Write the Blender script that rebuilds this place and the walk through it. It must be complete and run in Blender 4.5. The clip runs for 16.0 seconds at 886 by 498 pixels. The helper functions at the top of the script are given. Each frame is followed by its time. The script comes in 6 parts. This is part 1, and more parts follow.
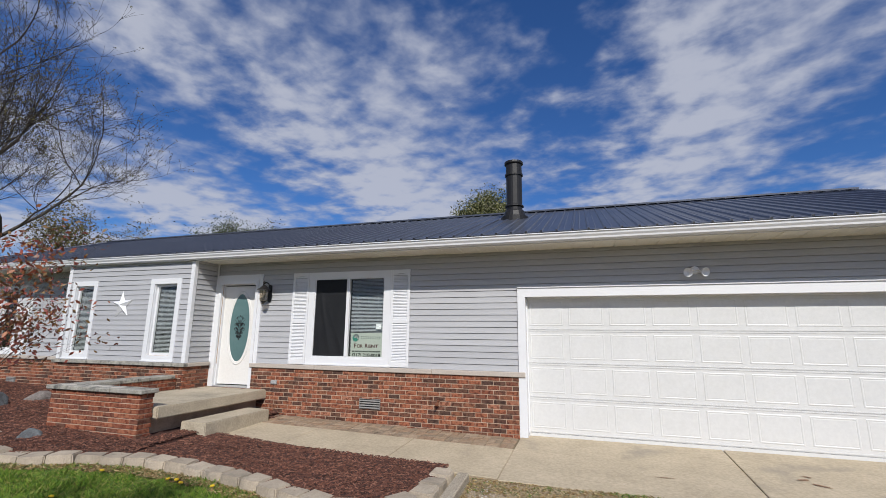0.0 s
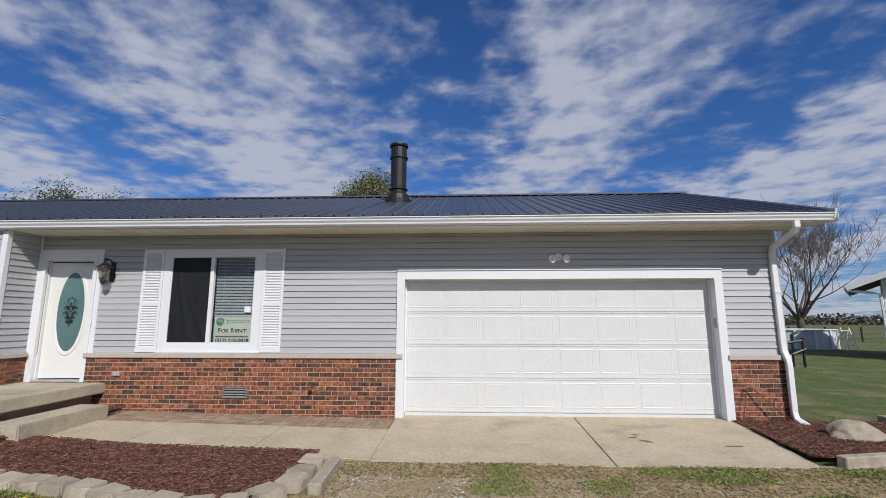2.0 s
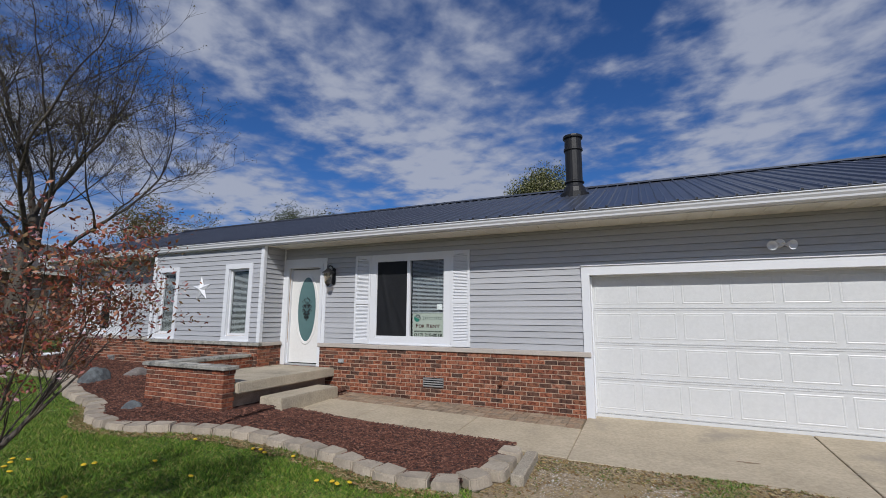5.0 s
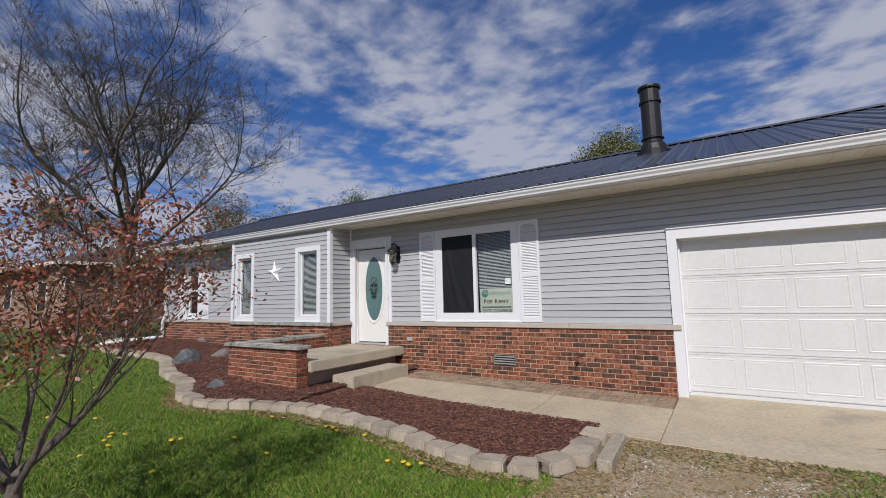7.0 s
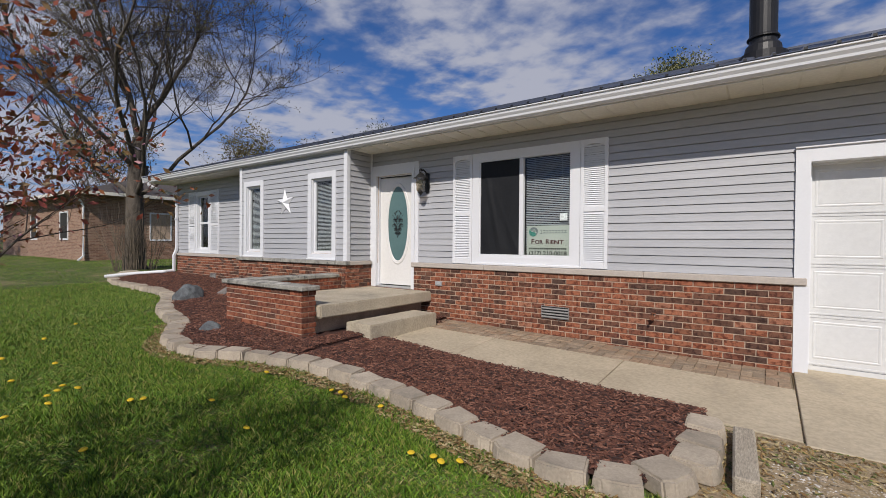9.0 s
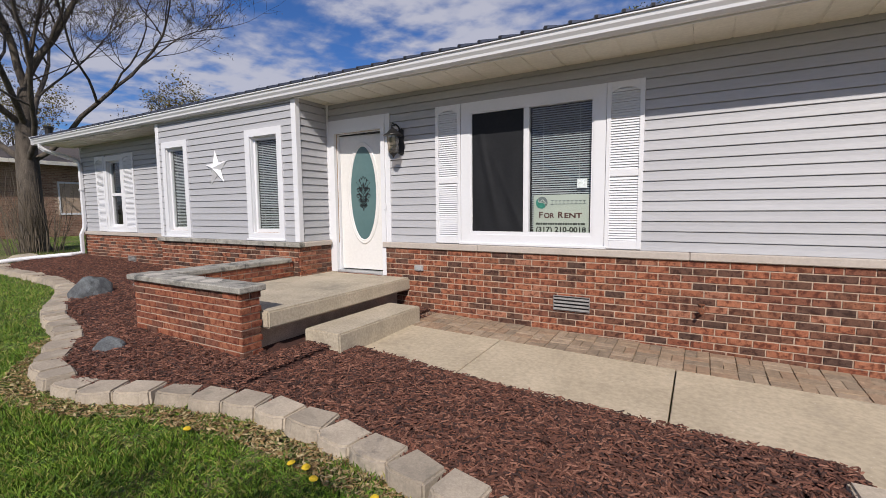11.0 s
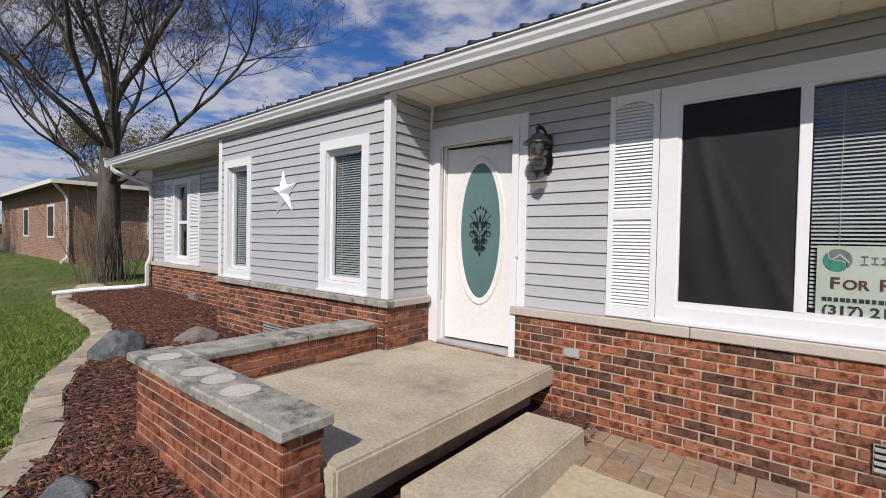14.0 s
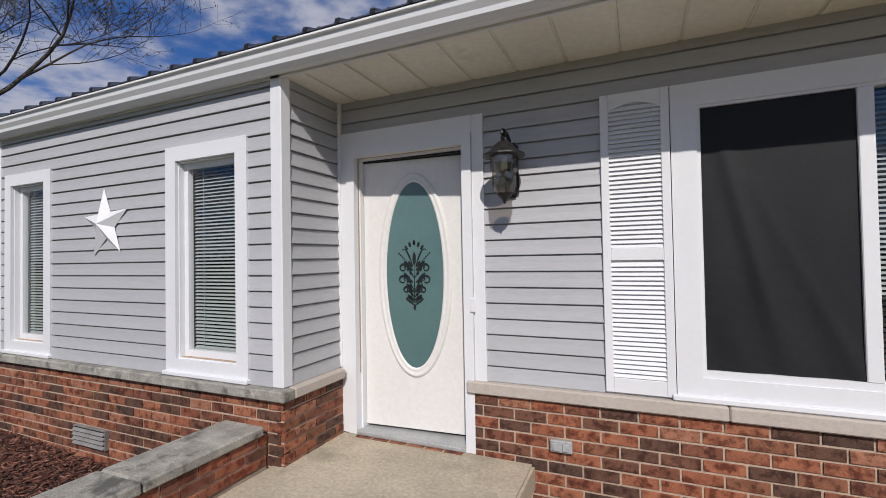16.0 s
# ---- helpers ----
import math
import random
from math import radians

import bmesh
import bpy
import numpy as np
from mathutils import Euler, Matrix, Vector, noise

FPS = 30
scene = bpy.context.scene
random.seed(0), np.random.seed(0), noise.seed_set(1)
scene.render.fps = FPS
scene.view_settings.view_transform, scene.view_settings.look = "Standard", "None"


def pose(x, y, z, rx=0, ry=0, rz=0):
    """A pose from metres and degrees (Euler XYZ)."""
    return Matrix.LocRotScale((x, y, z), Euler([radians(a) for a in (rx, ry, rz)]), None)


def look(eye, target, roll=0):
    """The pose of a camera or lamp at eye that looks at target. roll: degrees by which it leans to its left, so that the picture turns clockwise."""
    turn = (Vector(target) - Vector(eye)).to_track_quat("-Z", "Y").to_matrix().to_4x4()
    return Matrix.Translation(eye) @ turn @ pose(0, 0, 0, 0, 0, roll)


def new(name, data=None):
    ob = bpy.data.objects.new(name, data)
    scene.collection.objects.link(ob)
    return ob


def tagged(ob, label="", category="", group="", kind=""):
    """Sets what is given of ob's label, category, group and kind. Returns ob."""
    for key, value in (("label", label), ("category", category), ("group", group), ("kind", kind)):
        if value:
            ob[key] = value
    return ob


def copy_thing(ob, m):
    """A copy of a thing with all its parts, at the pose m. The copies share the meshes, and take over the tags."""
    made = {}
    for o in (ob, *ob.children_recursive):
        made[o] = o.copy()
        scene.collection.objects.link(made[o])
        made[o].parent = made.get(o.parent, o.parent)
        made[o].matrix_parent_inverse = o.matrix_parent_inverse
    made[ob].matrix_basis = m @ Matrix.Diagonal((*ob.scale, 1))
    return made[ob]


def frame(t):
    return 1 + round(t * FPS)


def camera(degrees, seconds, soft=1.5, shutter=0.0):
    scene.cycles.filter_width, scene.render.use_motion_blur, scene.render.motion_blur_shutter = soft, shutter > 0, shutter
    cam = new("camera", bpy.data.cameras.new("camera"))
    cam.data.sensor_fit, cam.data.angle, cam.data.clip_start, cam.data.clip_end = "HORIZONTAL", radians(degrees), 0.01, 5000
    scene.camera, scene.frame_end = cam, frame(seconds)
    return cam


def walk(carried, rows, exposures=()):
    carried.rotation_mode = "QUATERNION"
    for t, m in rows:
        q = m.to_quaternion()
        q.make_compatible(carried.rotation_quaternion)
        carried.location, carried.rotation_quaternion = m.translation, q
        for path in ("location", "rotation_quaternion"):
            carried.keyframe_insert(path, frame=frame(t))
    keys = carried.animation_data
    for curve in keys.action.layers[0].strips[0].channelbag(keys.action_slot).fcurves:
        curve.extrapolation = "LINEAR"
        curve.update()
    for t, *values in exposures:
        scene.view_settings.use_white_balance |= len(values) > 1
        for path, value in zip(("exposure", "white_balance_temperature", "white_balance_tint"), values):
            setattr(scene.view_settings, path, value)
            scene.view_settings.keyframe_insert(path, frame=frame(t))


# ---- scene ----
cam = camera(89.6, 16.0, soft=0.6)
PATH = [
    (0, (0.935, -7.439, 1.504), (0.341, -5.567, 1.884), 0.6),
    (0.5, (0.937, -7.406, 1.476), (0.518, -5.486, 1.847), -0.1),
    (1, (0.957, -7.378, 1.464), (0.68, -5.429, 1.817), -0.6),
    (1.5, (0.974, -7.36, 1.498), (0.819, -5.393, 1.82), -0.8),
    (2, (0.962, -7.351, 1.464), (0.874, -5.378, 1.781), -0.0),
    (2.5, (0.921, -7.364, 1.467), (0.842, -5.389, 1.772), 0.4),
    (3, (0.869, -7.428, 1.484), (0.566, -5.472, 1.774), 1.2),
    (3.5, (0.846, -7.461, 1.487), (0.238, -5.577, 1.77), 1.9),
    (4, (0.807, -7.496, 1.47), (0.039, -5.672, 1.761), 1.9),
    (4.2, (0.792, -7.502, 1.477), (-0.015, -5.695, 1.77), 1.8),
    (6.3, (0.796, -7.291, 1.472), (-0.002, -5.482, 1.775), -2.0),
    (6.5, (0.757, -7.277, 1.469), (-0.111, -5.491, 1.712), -1.7),
    (7, (0.629, -7.088, 1.406), (-0.449, -5.417, 1.619), -1.5),
    (7.5, (0.46, -6.879, 1.346), (-0.73, -5.278, 1.48), -0.6),
    (8, (0.178, -6.598, 1.295), (-1.001, -4.984, 1.365), 0.2),
    (8.5, (-0.086, -6.298, 1.271), (-1.26, -4.679, 1.282), 0.2),
    (9, (-0.348, -5.958, 1.257), (-1.526, -4.342, 1.234), 0.5),
    (9.2, (-0.488, -5.864, 1.243), (-1.663, -4.247, 1.194), 0.4),
    (11.3, (-1.653, -4.842, 1.389), (-2.561, -3.07, 1.205), -0.3),
    (11.5, (-1.744, -4.75, 1.387), (-2.596, -2.948, 1.219), -0.2),
    (12, (-2.011, -4.497, 1.395), (-2.854, -2.688, 1.266), -0.5),
    (12.5, (-2.323, -4.299, 1.394), (-3.329, -2.572, 1.318), -0.7),
    (13, (-2.682, -4.108, 1.461), (-3.852, -2.488, 1.403), -0.6),
    (13.5, (-2.985, -3.815, 1.498), (-4.203, -2.23, 1.445), 0.0),
    (14, (-3.291, -3.58, 1.524), (-4.545, -2.023, 1.482), 1.1),
    (14.5, (-3.657, -3.296, 1.616), (-4.848, -1.689, 1.59), 0.6),
    (15, (-3.921, -3.014, 1.692), (-4.962, -1.312, 1.831), -0.1),
    (15.5, (-4.073, -2.852, 1.755), (-4.857, -1.018, 1.894), -0.9),
    (16, (-4.314, -2.758, 1.737), (-5.116, -0.926, 1.777), -1.0),
]
walk(cam, [(t, look(eye, target, roll)) for t, eye, target, roll in PATH], [(0, -0.08, 6400, 10), (2, -0.13, 6350, 10), (4, -0.44, 6150, 10), (6.5, -0.27, 6300, 11), (8, -0.18, 6600, 12), (9, -0.24, 6600, 12), (11.5, -0.02, 6650, 14), (14.5, -0.07, 6600, 13), (16, -0.24, 6500, 13)])

# ---- light ----
SUN = Vector((0.088, -0.20, 0.179)).normalized()
world = bpy.data.worlds.new("sky")
scene.world = world
world.use_nodes = True
wn, wl = world.node_tree.nodes, world.node_tree.links
wn.clear()


def wnode(kind, **props):
    n = wn.new(kind)
    for k, v in props.items():
        if k == "operation":
            n.operation = v
        elif k == "sky_type":
            n.sky_type = v
    return n


sky = wnode("ShaderNodeTexSky", sky_type="NISHITA")
sky.sun_disc = False
sky.sun_elevation = math.asin(SUN.z)
sky.sun_rotation = math.atan2(SUN.x, SUN.y)
sky.air_density, sky.dust_density, sky.ozone_density = 1.0, 0.4, 3.0
skyk = wnode("ShaderNodeVectorMath", operation="MULTIPLY")
skyk.inputs[1].default_value = (0.034, 0.060, 0.098)
wl.new(sky.outputs[0], skyk.inputs[0])
# a broken sheet of cloud at one height: the direction is met with a level plane
co = wnode("ShaderNodeTexCoord")
sep = wnode("ShaderNodeSeparateXYZ")
wl.new(co.outputs["Generated"], sep.inputs[0])
zz = wnode("ShaderNodeMath", operation="MAXIMUM")
wl.new(sep.outputs["Z"], zz.inputs[0])
zz.inputs[1].default_value = 0.0
za = wnode("ShaderNodeMath", operation="ADD")
wl.new(zz.outputs[0], za.inputs[0])
za.inputs[1].default_value = 0.10
dx = wnode("ShaderNodeMath", operation="DIVIDE")
dy = wnode("ShaderNodeMath", operation="DIVIDE")
for d, ax in ((dx, "X"), (dy, "Y")):
    wl.new(sep.outputs[ax], d.inputs[0])
    wl.new(za.outputs[0], d.inputs[1])
comb = wnode("ShaderNodeCombineXYZ")
wl.new(dx.outputs[0], comb.inputs[0])
wl.new(dy.outputs[0], comb.inputs[1])


def cloud_noise(scale, detail, rough, stretch, turn, shift):
    mp = wn.new("ShaderNodeMapping")
    mp.inputs["Rotation"].default_value = (0, 0, radians(turn))
    mp.inputs["Scale"].default_value = stretch
    mp.inputs["Location"].default_value = shift
    wl.new(comb.outputs[0], mp.inputs[0])
    nz = wn.new("ShaderNodeTexNoise")
    nz.inputs["Scale"].default_value = scale
    nz.inputs["Detail"].default_value = detail
    nz.inputs["Roughness"].default_value = rough
    nz.inputs["Distortion"].default_value = 0.15
    wl.new(mp.outputs[0], nz.inputs["Vector"])
    return nz.outputs[0]


big = cloud_noise(1.0, 2, 0.5, (1.5, 0.45, 1), 8, (5.3, 2.4, 0))
small = cloud_noise(3.0, 8, 0.56, (1.0, 1.15, 1), 20, (1.0, 4.0, 0))
puff = cloud_noise(8.0, 4, 0.5, (1.0, 1.0, 1), 20, (2.0, 1.0, 0))
s1 = wnode("ShaderNodeMath", operation="MULTIPLY_ADD")
wl.new(big, s1.inputs[0])
s1.inputs[1].default_value = 0.26
# the rows run away from the house, about one and a quarter cloud heights apart
rowx = wnode("ShaderNodeMath", operation="MULTIPLY_ADD")
wl.new(dx.outputs[0], rowx.inputs[0])
rowx.inputs[1].default_value, rowx.inputs[2].default_value = 5.03, -3.4
bent = wnode("ShaderNodeMath", operation="MULTIPLY_ADD")
wl.new(small, bent.inputs[0])
bent.inputs[1].default_value = 3.0
wl.new(rowx.outputs[0], bent.inputs[2])
rows_of_cloud = wnode("ShaderNodeMath", operation="COSINE")
wl.new(bent.outputs[0], rows_of_cloud.inputs[0])
rowk = wnode("ShaderNodeMath", operation="MULTIPLY_ADD")
wl.new(rows_of_cloud.outputs[0], rowk.inputs[0])
rowk.inputs[1].default_value, rowk.inputs[2].default_value = 0.062, 0.065
wl.new(rowk.outputs[0], s1.inputs[2])
s2 = wnode("ShaderNodeMath", operation="MULTIPLY_ADD")
wl.new(small, s2.inputs[0])
s2.inputs[1].default_value = 0.34
wl.new(s1.outputs[0], s2.inputs[2])
ramp = wn.new("ShaderNodeValToRGB")
ramp.color_ramp.elements[0].position, ramp.color_ramp.elements[1].position = 0.415, 0.62
ramp.color_ramp.interpolation = "EASE"
ramp.color_ramp.elements[0].color = (0.0, 0.0, 0.0, 1)
ramp.color_ramp.elements[1].color = (0.90, 0.90, 0.90, 1)
s3 = wnode("ShaderNodeMath", operation="MULTIPLY_ADD")
wl.new(puff, s3.inputs[0])
s3.inputs[1].default_value = 0.30
wl.new(s2.outputs[0], s3.inputs[2])
low = wnode("ShaderNodeMath", operation="MULTIPLY_ADD")
wl.new(zz.outputs[0], low.inputs[0])
low.inputs[1].default_value, low.inputs[2].default_value = -0.16, 0.075
s4 = wnode("ShaderNodeMath", operation="ADD")
wl.new(s3.outputs[0], s4.inputs[0])
wl.new(low.outputs[0], s4.inputs[1])
wl.new(s4.outputs[0], ramp.inputs[0])
shade = wn.new("ShaderNodeMix")
shade.data_type = "RGBA"
shade.inputs["A"].default_value = (0.28, 0.33, 0.48, 1)
shade.inputs["B"].default_value = (0.54, 0.56, 0.64, 1)
wl.new(ramp.outputs[0], shade.inputs["Factor"])
mix = wn.new("ShaderNodeMix")
mix.data_type = "RGBA"
wl.new(ramp.outputs[0], mix.inputs["Factor"])
wl.new(skyk.outputs[0], mix.inputs["A"])
wl.new(shade.outputs["Result"], mix.inputs["B"])
bg = wn.new("ShaderNodeBackground")
bg.inputs["Strength"].default_value = 1.0
wl.new(mix.outputs["Result"], bg.inputs["Color"])
wo = wn.new("ShaderNodeOutputWorld")
wl.new(bg.outputs[0], wo.inputs[0])

sun = new("sun", bpy.data.lights.new("sun", "SUN"))
sun.data.energy, sun.data.angle, sun.data.color = 4.5, radians(0.6), (1.0, 0.95, 0.88)
sun.matrix_world = look(SUN * 60, (0, 0, 0))


# ---- materials ----
def material(name, a, b=None, scale=6.0, rough=0.6, metal=0.0, bump=0.0, bump_scale=60.0, fine=0.25, random_tint=0.0, island=0.0, spec=0.5,
             stretch=(1, 1, 1), low=0.35, high=0.65, third=None, third_scale=1.2, third_from=0.55, third_to=0.7):
    """Two colours mixed by a coarse and a fine noise, in metres; a third colour in broader stains."""
    m = bpy.data.materials.new(name)
    m.use_nodes = True
    n, l = m.node_tree.nodes, m.node_tree.links
    p = n["Principled BSDF"]
    p.inputs["Roughness"].default_value, p.inputs["Metallic"].default_value = rough, metal
    p.inputs["Specular IOR Level"].default_value = spec
    b = b or tuple(c * 0.82 for c in a)
    geo = n.new("ShaderNodeNewGeometry")
    mp = n.new("ShaderNodeMapping")
    mp.inputs["Scale"].default_value = stretch
    l.new(geo.outputs["Position"], mp.inputs[0])

    def tex(s, d=4, r=0.6):
        t = n.new("ShaderNodeTexNoise")
        t.inputs["Scale"].default_value, t.inputs["Detail"].default_value, t.inputs["Roughness"].default_value = s, d, r
        l.new(mp.outputs[0], t.inputs["Vector"])
        return t.outputs[0]

    def blend(f, x, y, kind="MIX"):
        q = n.new("ShaderNodeMix")
        q.data_type, q.blend_type = "RGBA", kind
        if isinstance(f, float):
            q.inputs["Factor"].default_value = f
        else:
            l.new(f, q.inputs["Factor"])
        for sock, v in (("A", x), ("B", y)):
            if isinstance(v, tuple):
                q.inputs[sock].default_value = (*v, 1)
            else:
                l.new(v, q.inputs[sock])
        return q.outputs["Result"]

    def span(v, lo, hi, to0=0.0, to1=1.0):
        r = n.new("ShaderNodeMapRange")
        r.inputs["From Min"].default_value, r.inputs["From Max"].default_value = lo, hi
        r.inputs["To Min"].default_value, r.inputs["To Max"].default_value = to0, to1
        l.new(v, r.inputs["Value"])
        return r.outputs[0]

    def grey(v):
        c = n.new("ShaderNodeCombineColor")
        for k in range(3):
            l.new(v, c.inputs[k])
        return c.outputs[0]

    col = blend(span(tex(scale), low, high), a, b)
    if fine:
        col = blend(1.0, col, grey(span(tex(scale * 14, 2), 0.3, 0.7, 1 - fine, 1 + fine * 0.4)), "MULTIPLY")
    if third:
        col = blend(span(tex(third_scale, 5, 0.65), third_from, third_to), col, third)
    if random_tint:
        oi = n.new("ShaderNodeObjectInfo")
        col = blend(1.0, col, grey(span(oi.outputs["Random"], 0, 1, 1 - random_tint, 1 + random_tint * 0.5)), "MULTIPLY")
    if island:
        col = blend(1.0, col, grey(span(geo.outputs["Random Per Island"], 0, 1, 1 - island, 1 + island * 0.6)), "MULTIPLY")
    l.new(col, p.inputs["Base Color"])
    if bump:
        bp = n.new("ShaderNodeBump")
        bp.inputs["Strength"].default_value, bp.inputs["Distance"].default_value = bump, 0.01
        l.new(tex(bump_scale, 4), bp.inputs["Height"])
        l.new(bp.outputs[0], p.inputs["Normal"])
    return m


def ramp_material(base, colours, source="Object", rough=0.85, bump=0.5, bump_scale=140.0, flash=None):
    """Picks one of several colours for each piece, with a grain over it."""
    m = material(base, (1, 1, 1), (0.72, 0.72, 0.72), scale=16, fine=0.35, rough=rough, bump=bump, bump_scale=bump_scale,
                 third=tuple(c / 0.42 for c in flash) if flash else None, third_scale=17.0, third_from=0.47, third_to=0.60)
    n, l = m.node_tree.nodes, m.node_tree.links
    p = n["Principled BSDF"]
    old = p.inputs["Base Color"].links[0].from_socket
    if source == "Object":
        pick = n.new("ShaderNodeObjectInfo").outputs["Random"]
    else:
        pick = n.new("ShaderNodeNewGeometry").outputs["Random Per Island"]
    r = n.new("ShaderNodeValToRGB")
    r.color_ramp.interpolation = "CONSTANT"
    while len(r.color_ramp.elements) < len(colours):
        r.color_ramp.elements.new(0.5)
    for k, c in enumerate(colours):
        r.color_ramp.elements[k].position = k / len(colours)
    for k, c in enumerate(colours):
        r.color_ramp.elements[k].color = (*c, 1)
    l.new(pick, r.inputs[0])
    q = n.new("ShaderNodeMix")
    q.data_type, q.blend_type = "RGBA", "MULTIPLY"
    q.inputs["Factor"].default_value = 1.0
    l.new(old, q.inputs["A"])
    l.new(r.outputs[0], q.inputs["B"])
    l.new(q.outputs["Result"], p.inputs["Base Color"])
    return m


def glass_material(name, tint=(0.9, 0.95, 0.95), ior=1.5):
    m = bpy.data.materials.new(name)
    m.use_nodes = True
    n, l = m.node_tree.nodes, m.node_tree.links
    n.clear()
    tr = n.new("ShaderNodeBsdfTransparent")
    tr.inputs[0].default_value = (*tint, 1)
    gl = n.new("ShaderNodeBsdfGlossy")
    gl.inputs["Roughness"].default_value = 0.015
    ms = n.new("ShaderNodeMixShader")
    ms.inputs[0].default_value = 0.16
    if ior:
        fr = n.new("ShaderNodeFresnel")
        fr.inputs[0].default_value = ior
        l.new(fr.outputs[0], ms.inputs[0])
    l.new(tr.outputs[0], ms.inputs[1])
    l.new(gl.outputs[0], ms.inputs[2])
    out = n.new("ShaderNodeOutputMaterial")
    l.new(ms.outputs[0], out.inputs[0])
    return m


M_SIDING = material("vinyl_siding", (0.43, 0.435, 0.45), (0.40, 0.405, 0.42), scale=2.5, fine=0.06, rough=0.5, bump=0.12, bump_scale=90, stretch=(0.3, 0.3, 1.6), random_tint=0.05)
M_WHITE = material("white_trim", (0.71, 0.72, 0.74), (0.69, 0.70, 0.715), scale=3, fine=0.02, rough=0.45, bump=0.05, bump_scale=40)
M_DOOR = material("white_door_paint", (0.72, 0.71, 0.685), (0.70, 0.69, 0.66), scale=2, fine=0.05, rough=0.4, bump=0.04)
M_GARAGE = material("garage_door_enamel", (0.64, 0.645, 0.64), (0.62, 0.625, 0.615), scale=1.6, fine=0.05, rough=0.4, bump=0.06, bump_scale=120)
M_SOFFIT = material("soffit_vinyl", (0.80, 0.77, 0.68), (0.74, 0.71, 0.62), scale=2, fine=0.08, rough=0.5, third=(0.42, 0.38, 0.30), third_scale=1.5, third_from=0.62, third_to=0.8)
M_MORTAR = material("mortar", (0.52, 0.39, 0.29), (0.42, 0.32, 0.24), scale=9, fine=0.3, rough=0.95, bump=0.5, bump_scale=90)
BRICKS = [(0.37, 0.125, 0.062), (0.30, 0.10, 0.052), (0.41, 0.155, 0.08), (0.24, 0.088, 0.05), (0.36, 0.13, 0.066), (0.135, 0.064, 0.042),
          (0.40, 0.14, 0.07), (0.15, 0.070, 0.043), (0.29, 0.115, 0.06), (0.105, 0.055, 0.038), (0.42, 0.18, 0.105), (0.20, 0.085, 0.05)]
BRICKS_NEXT = [(0.40, 0.26, 0.18), (0.34, 0.21, 0.15), (0.44, 0.28, 0.20), (0.28, 0.16, 0.11), (0.38, 0.22, 0.15)]
M_BRICK = ramp_material("red_brick", BRICKS, flash=(0.115, 0.075, 0.055))
M_BRICK_PLANTER = ramp_material("planter_brick", BRICKS[:5] + [(0.42, 0.15, 0.075), (0.33, 0.12, 0.065), (0.17, 0.075, 0.046)], flash=(0.16, 0.085, 0.06))
M_BRICK_FAR = ramp_material("red_brick_far", BRICKS, source="Island", flash=(0.115, 0.075, 0.055))
M_PAVER = ramp_material("brick_paver", [(0.41, 0.30, 0.20), (0.36, 0.27, 0.185), (0.46, 0.35, 0.245), (0.40, 0.275, 0.18), (0.33, 0.255, 0.18)])
M_STONE_CAP = material("limestone_cap", (0.43, 0.41, 0.355), (0.25, 0.24, 0.21), scale=7, fine=0.3, rough=0.9, bump=0.4, bump_scale=70, third=(0.10, 0.10, 0.09), third_scale=6.0, third_from=0.52, third_to=0.66)
M_LEDGE = material("limestone_ledge", (0.47, 0.42, 0.37), (0.43, 0.38, 0.33), scale=3, fine=0.1, rough=0.85, bump=0.25, bump_scale=70)
M_CONCRETE = material("concrete", (0.51, 0.43, 0.31), (0.43, 0.36, 0.255), scale=1.8, fine=0.18, rough=0.9, bump=0.25, bump_scale=150, third=(0.26, 0.235, 0.20), third_scale=0.9, third_from=0.58, third_to=0.8)
M_PORCH = material("porch_concrete", (0.52, 0.45, 0.34), (0.41, 0.355, 0.265), scale=3, fine=0.22, rough=0.9, bump=0.35, bump_scale=120, third=(0.23, 0.21, 0.16), third_scale=1.6, third_from=0.55, third_to=0.75)
M_EDGE = material("edging_block", (0.46, 0.39, 0.30), (0.36, 0.305, 0.235), scale=4, fine=0.16, rough=0.95, bump=0.35, bump_scale=80, random_tint=0.2, third=(0.26, 0.23, 0.18), third_scale=5.0, third_from=0.56, third_to=0.72)
M_SOIL = material("mulch_soil", (0.085, 0.032, 0.021), (0.045, 0.018, 0.013), scale=18, fine=0.5, rough=0.95, bump=1.0, bump_scale=45)
M_CHIP = ramp_material("mulch_chip", [(0.145, 0.055, 0.034), (0.085, 0.034, 0.022), (0.20, 0.078, 0.047), (0.045, 0.020, 0.015), (0.12, 0.046, 0.029), (0.28, 0.13, 0.085)], source="Island", rough=0.85, bump=0.3)
M_LAWN = material("lawn_ground", (0.075, 0.115, 0.018), (0.125, 0.135, 0.036), scale=1.4, fine=0.6, rough=0.95, bump=0.8, bump_scale=60, third=(0.20, 0.165, 0.085), third_scale=0.7, third_from=0.52, third_to=0.68)
M_BLADE = ramp_material("grass_blade", [(0.115, 0.235, 0.016), (0.18, 0.31, 0.026), (0.06, 0.125, 0.012), (0.25, 0.36, 0.042), (0.12, 0.24, 0.018), (0.34, 0.33, 0.09)], source="Island", rough=0.6, bump=0.0)
M_GRAVEL = material("gravel_bed", (0.42, 0.325, 0.205), (0.30, 0.225, 0.13), scale=3, fine=0.4, rough=0.95, bump=0.7, bump_scale=70, third=(0.27, 0.205, 0.10), third_scale=0.8, third_from=0.5, third_to=0.65)
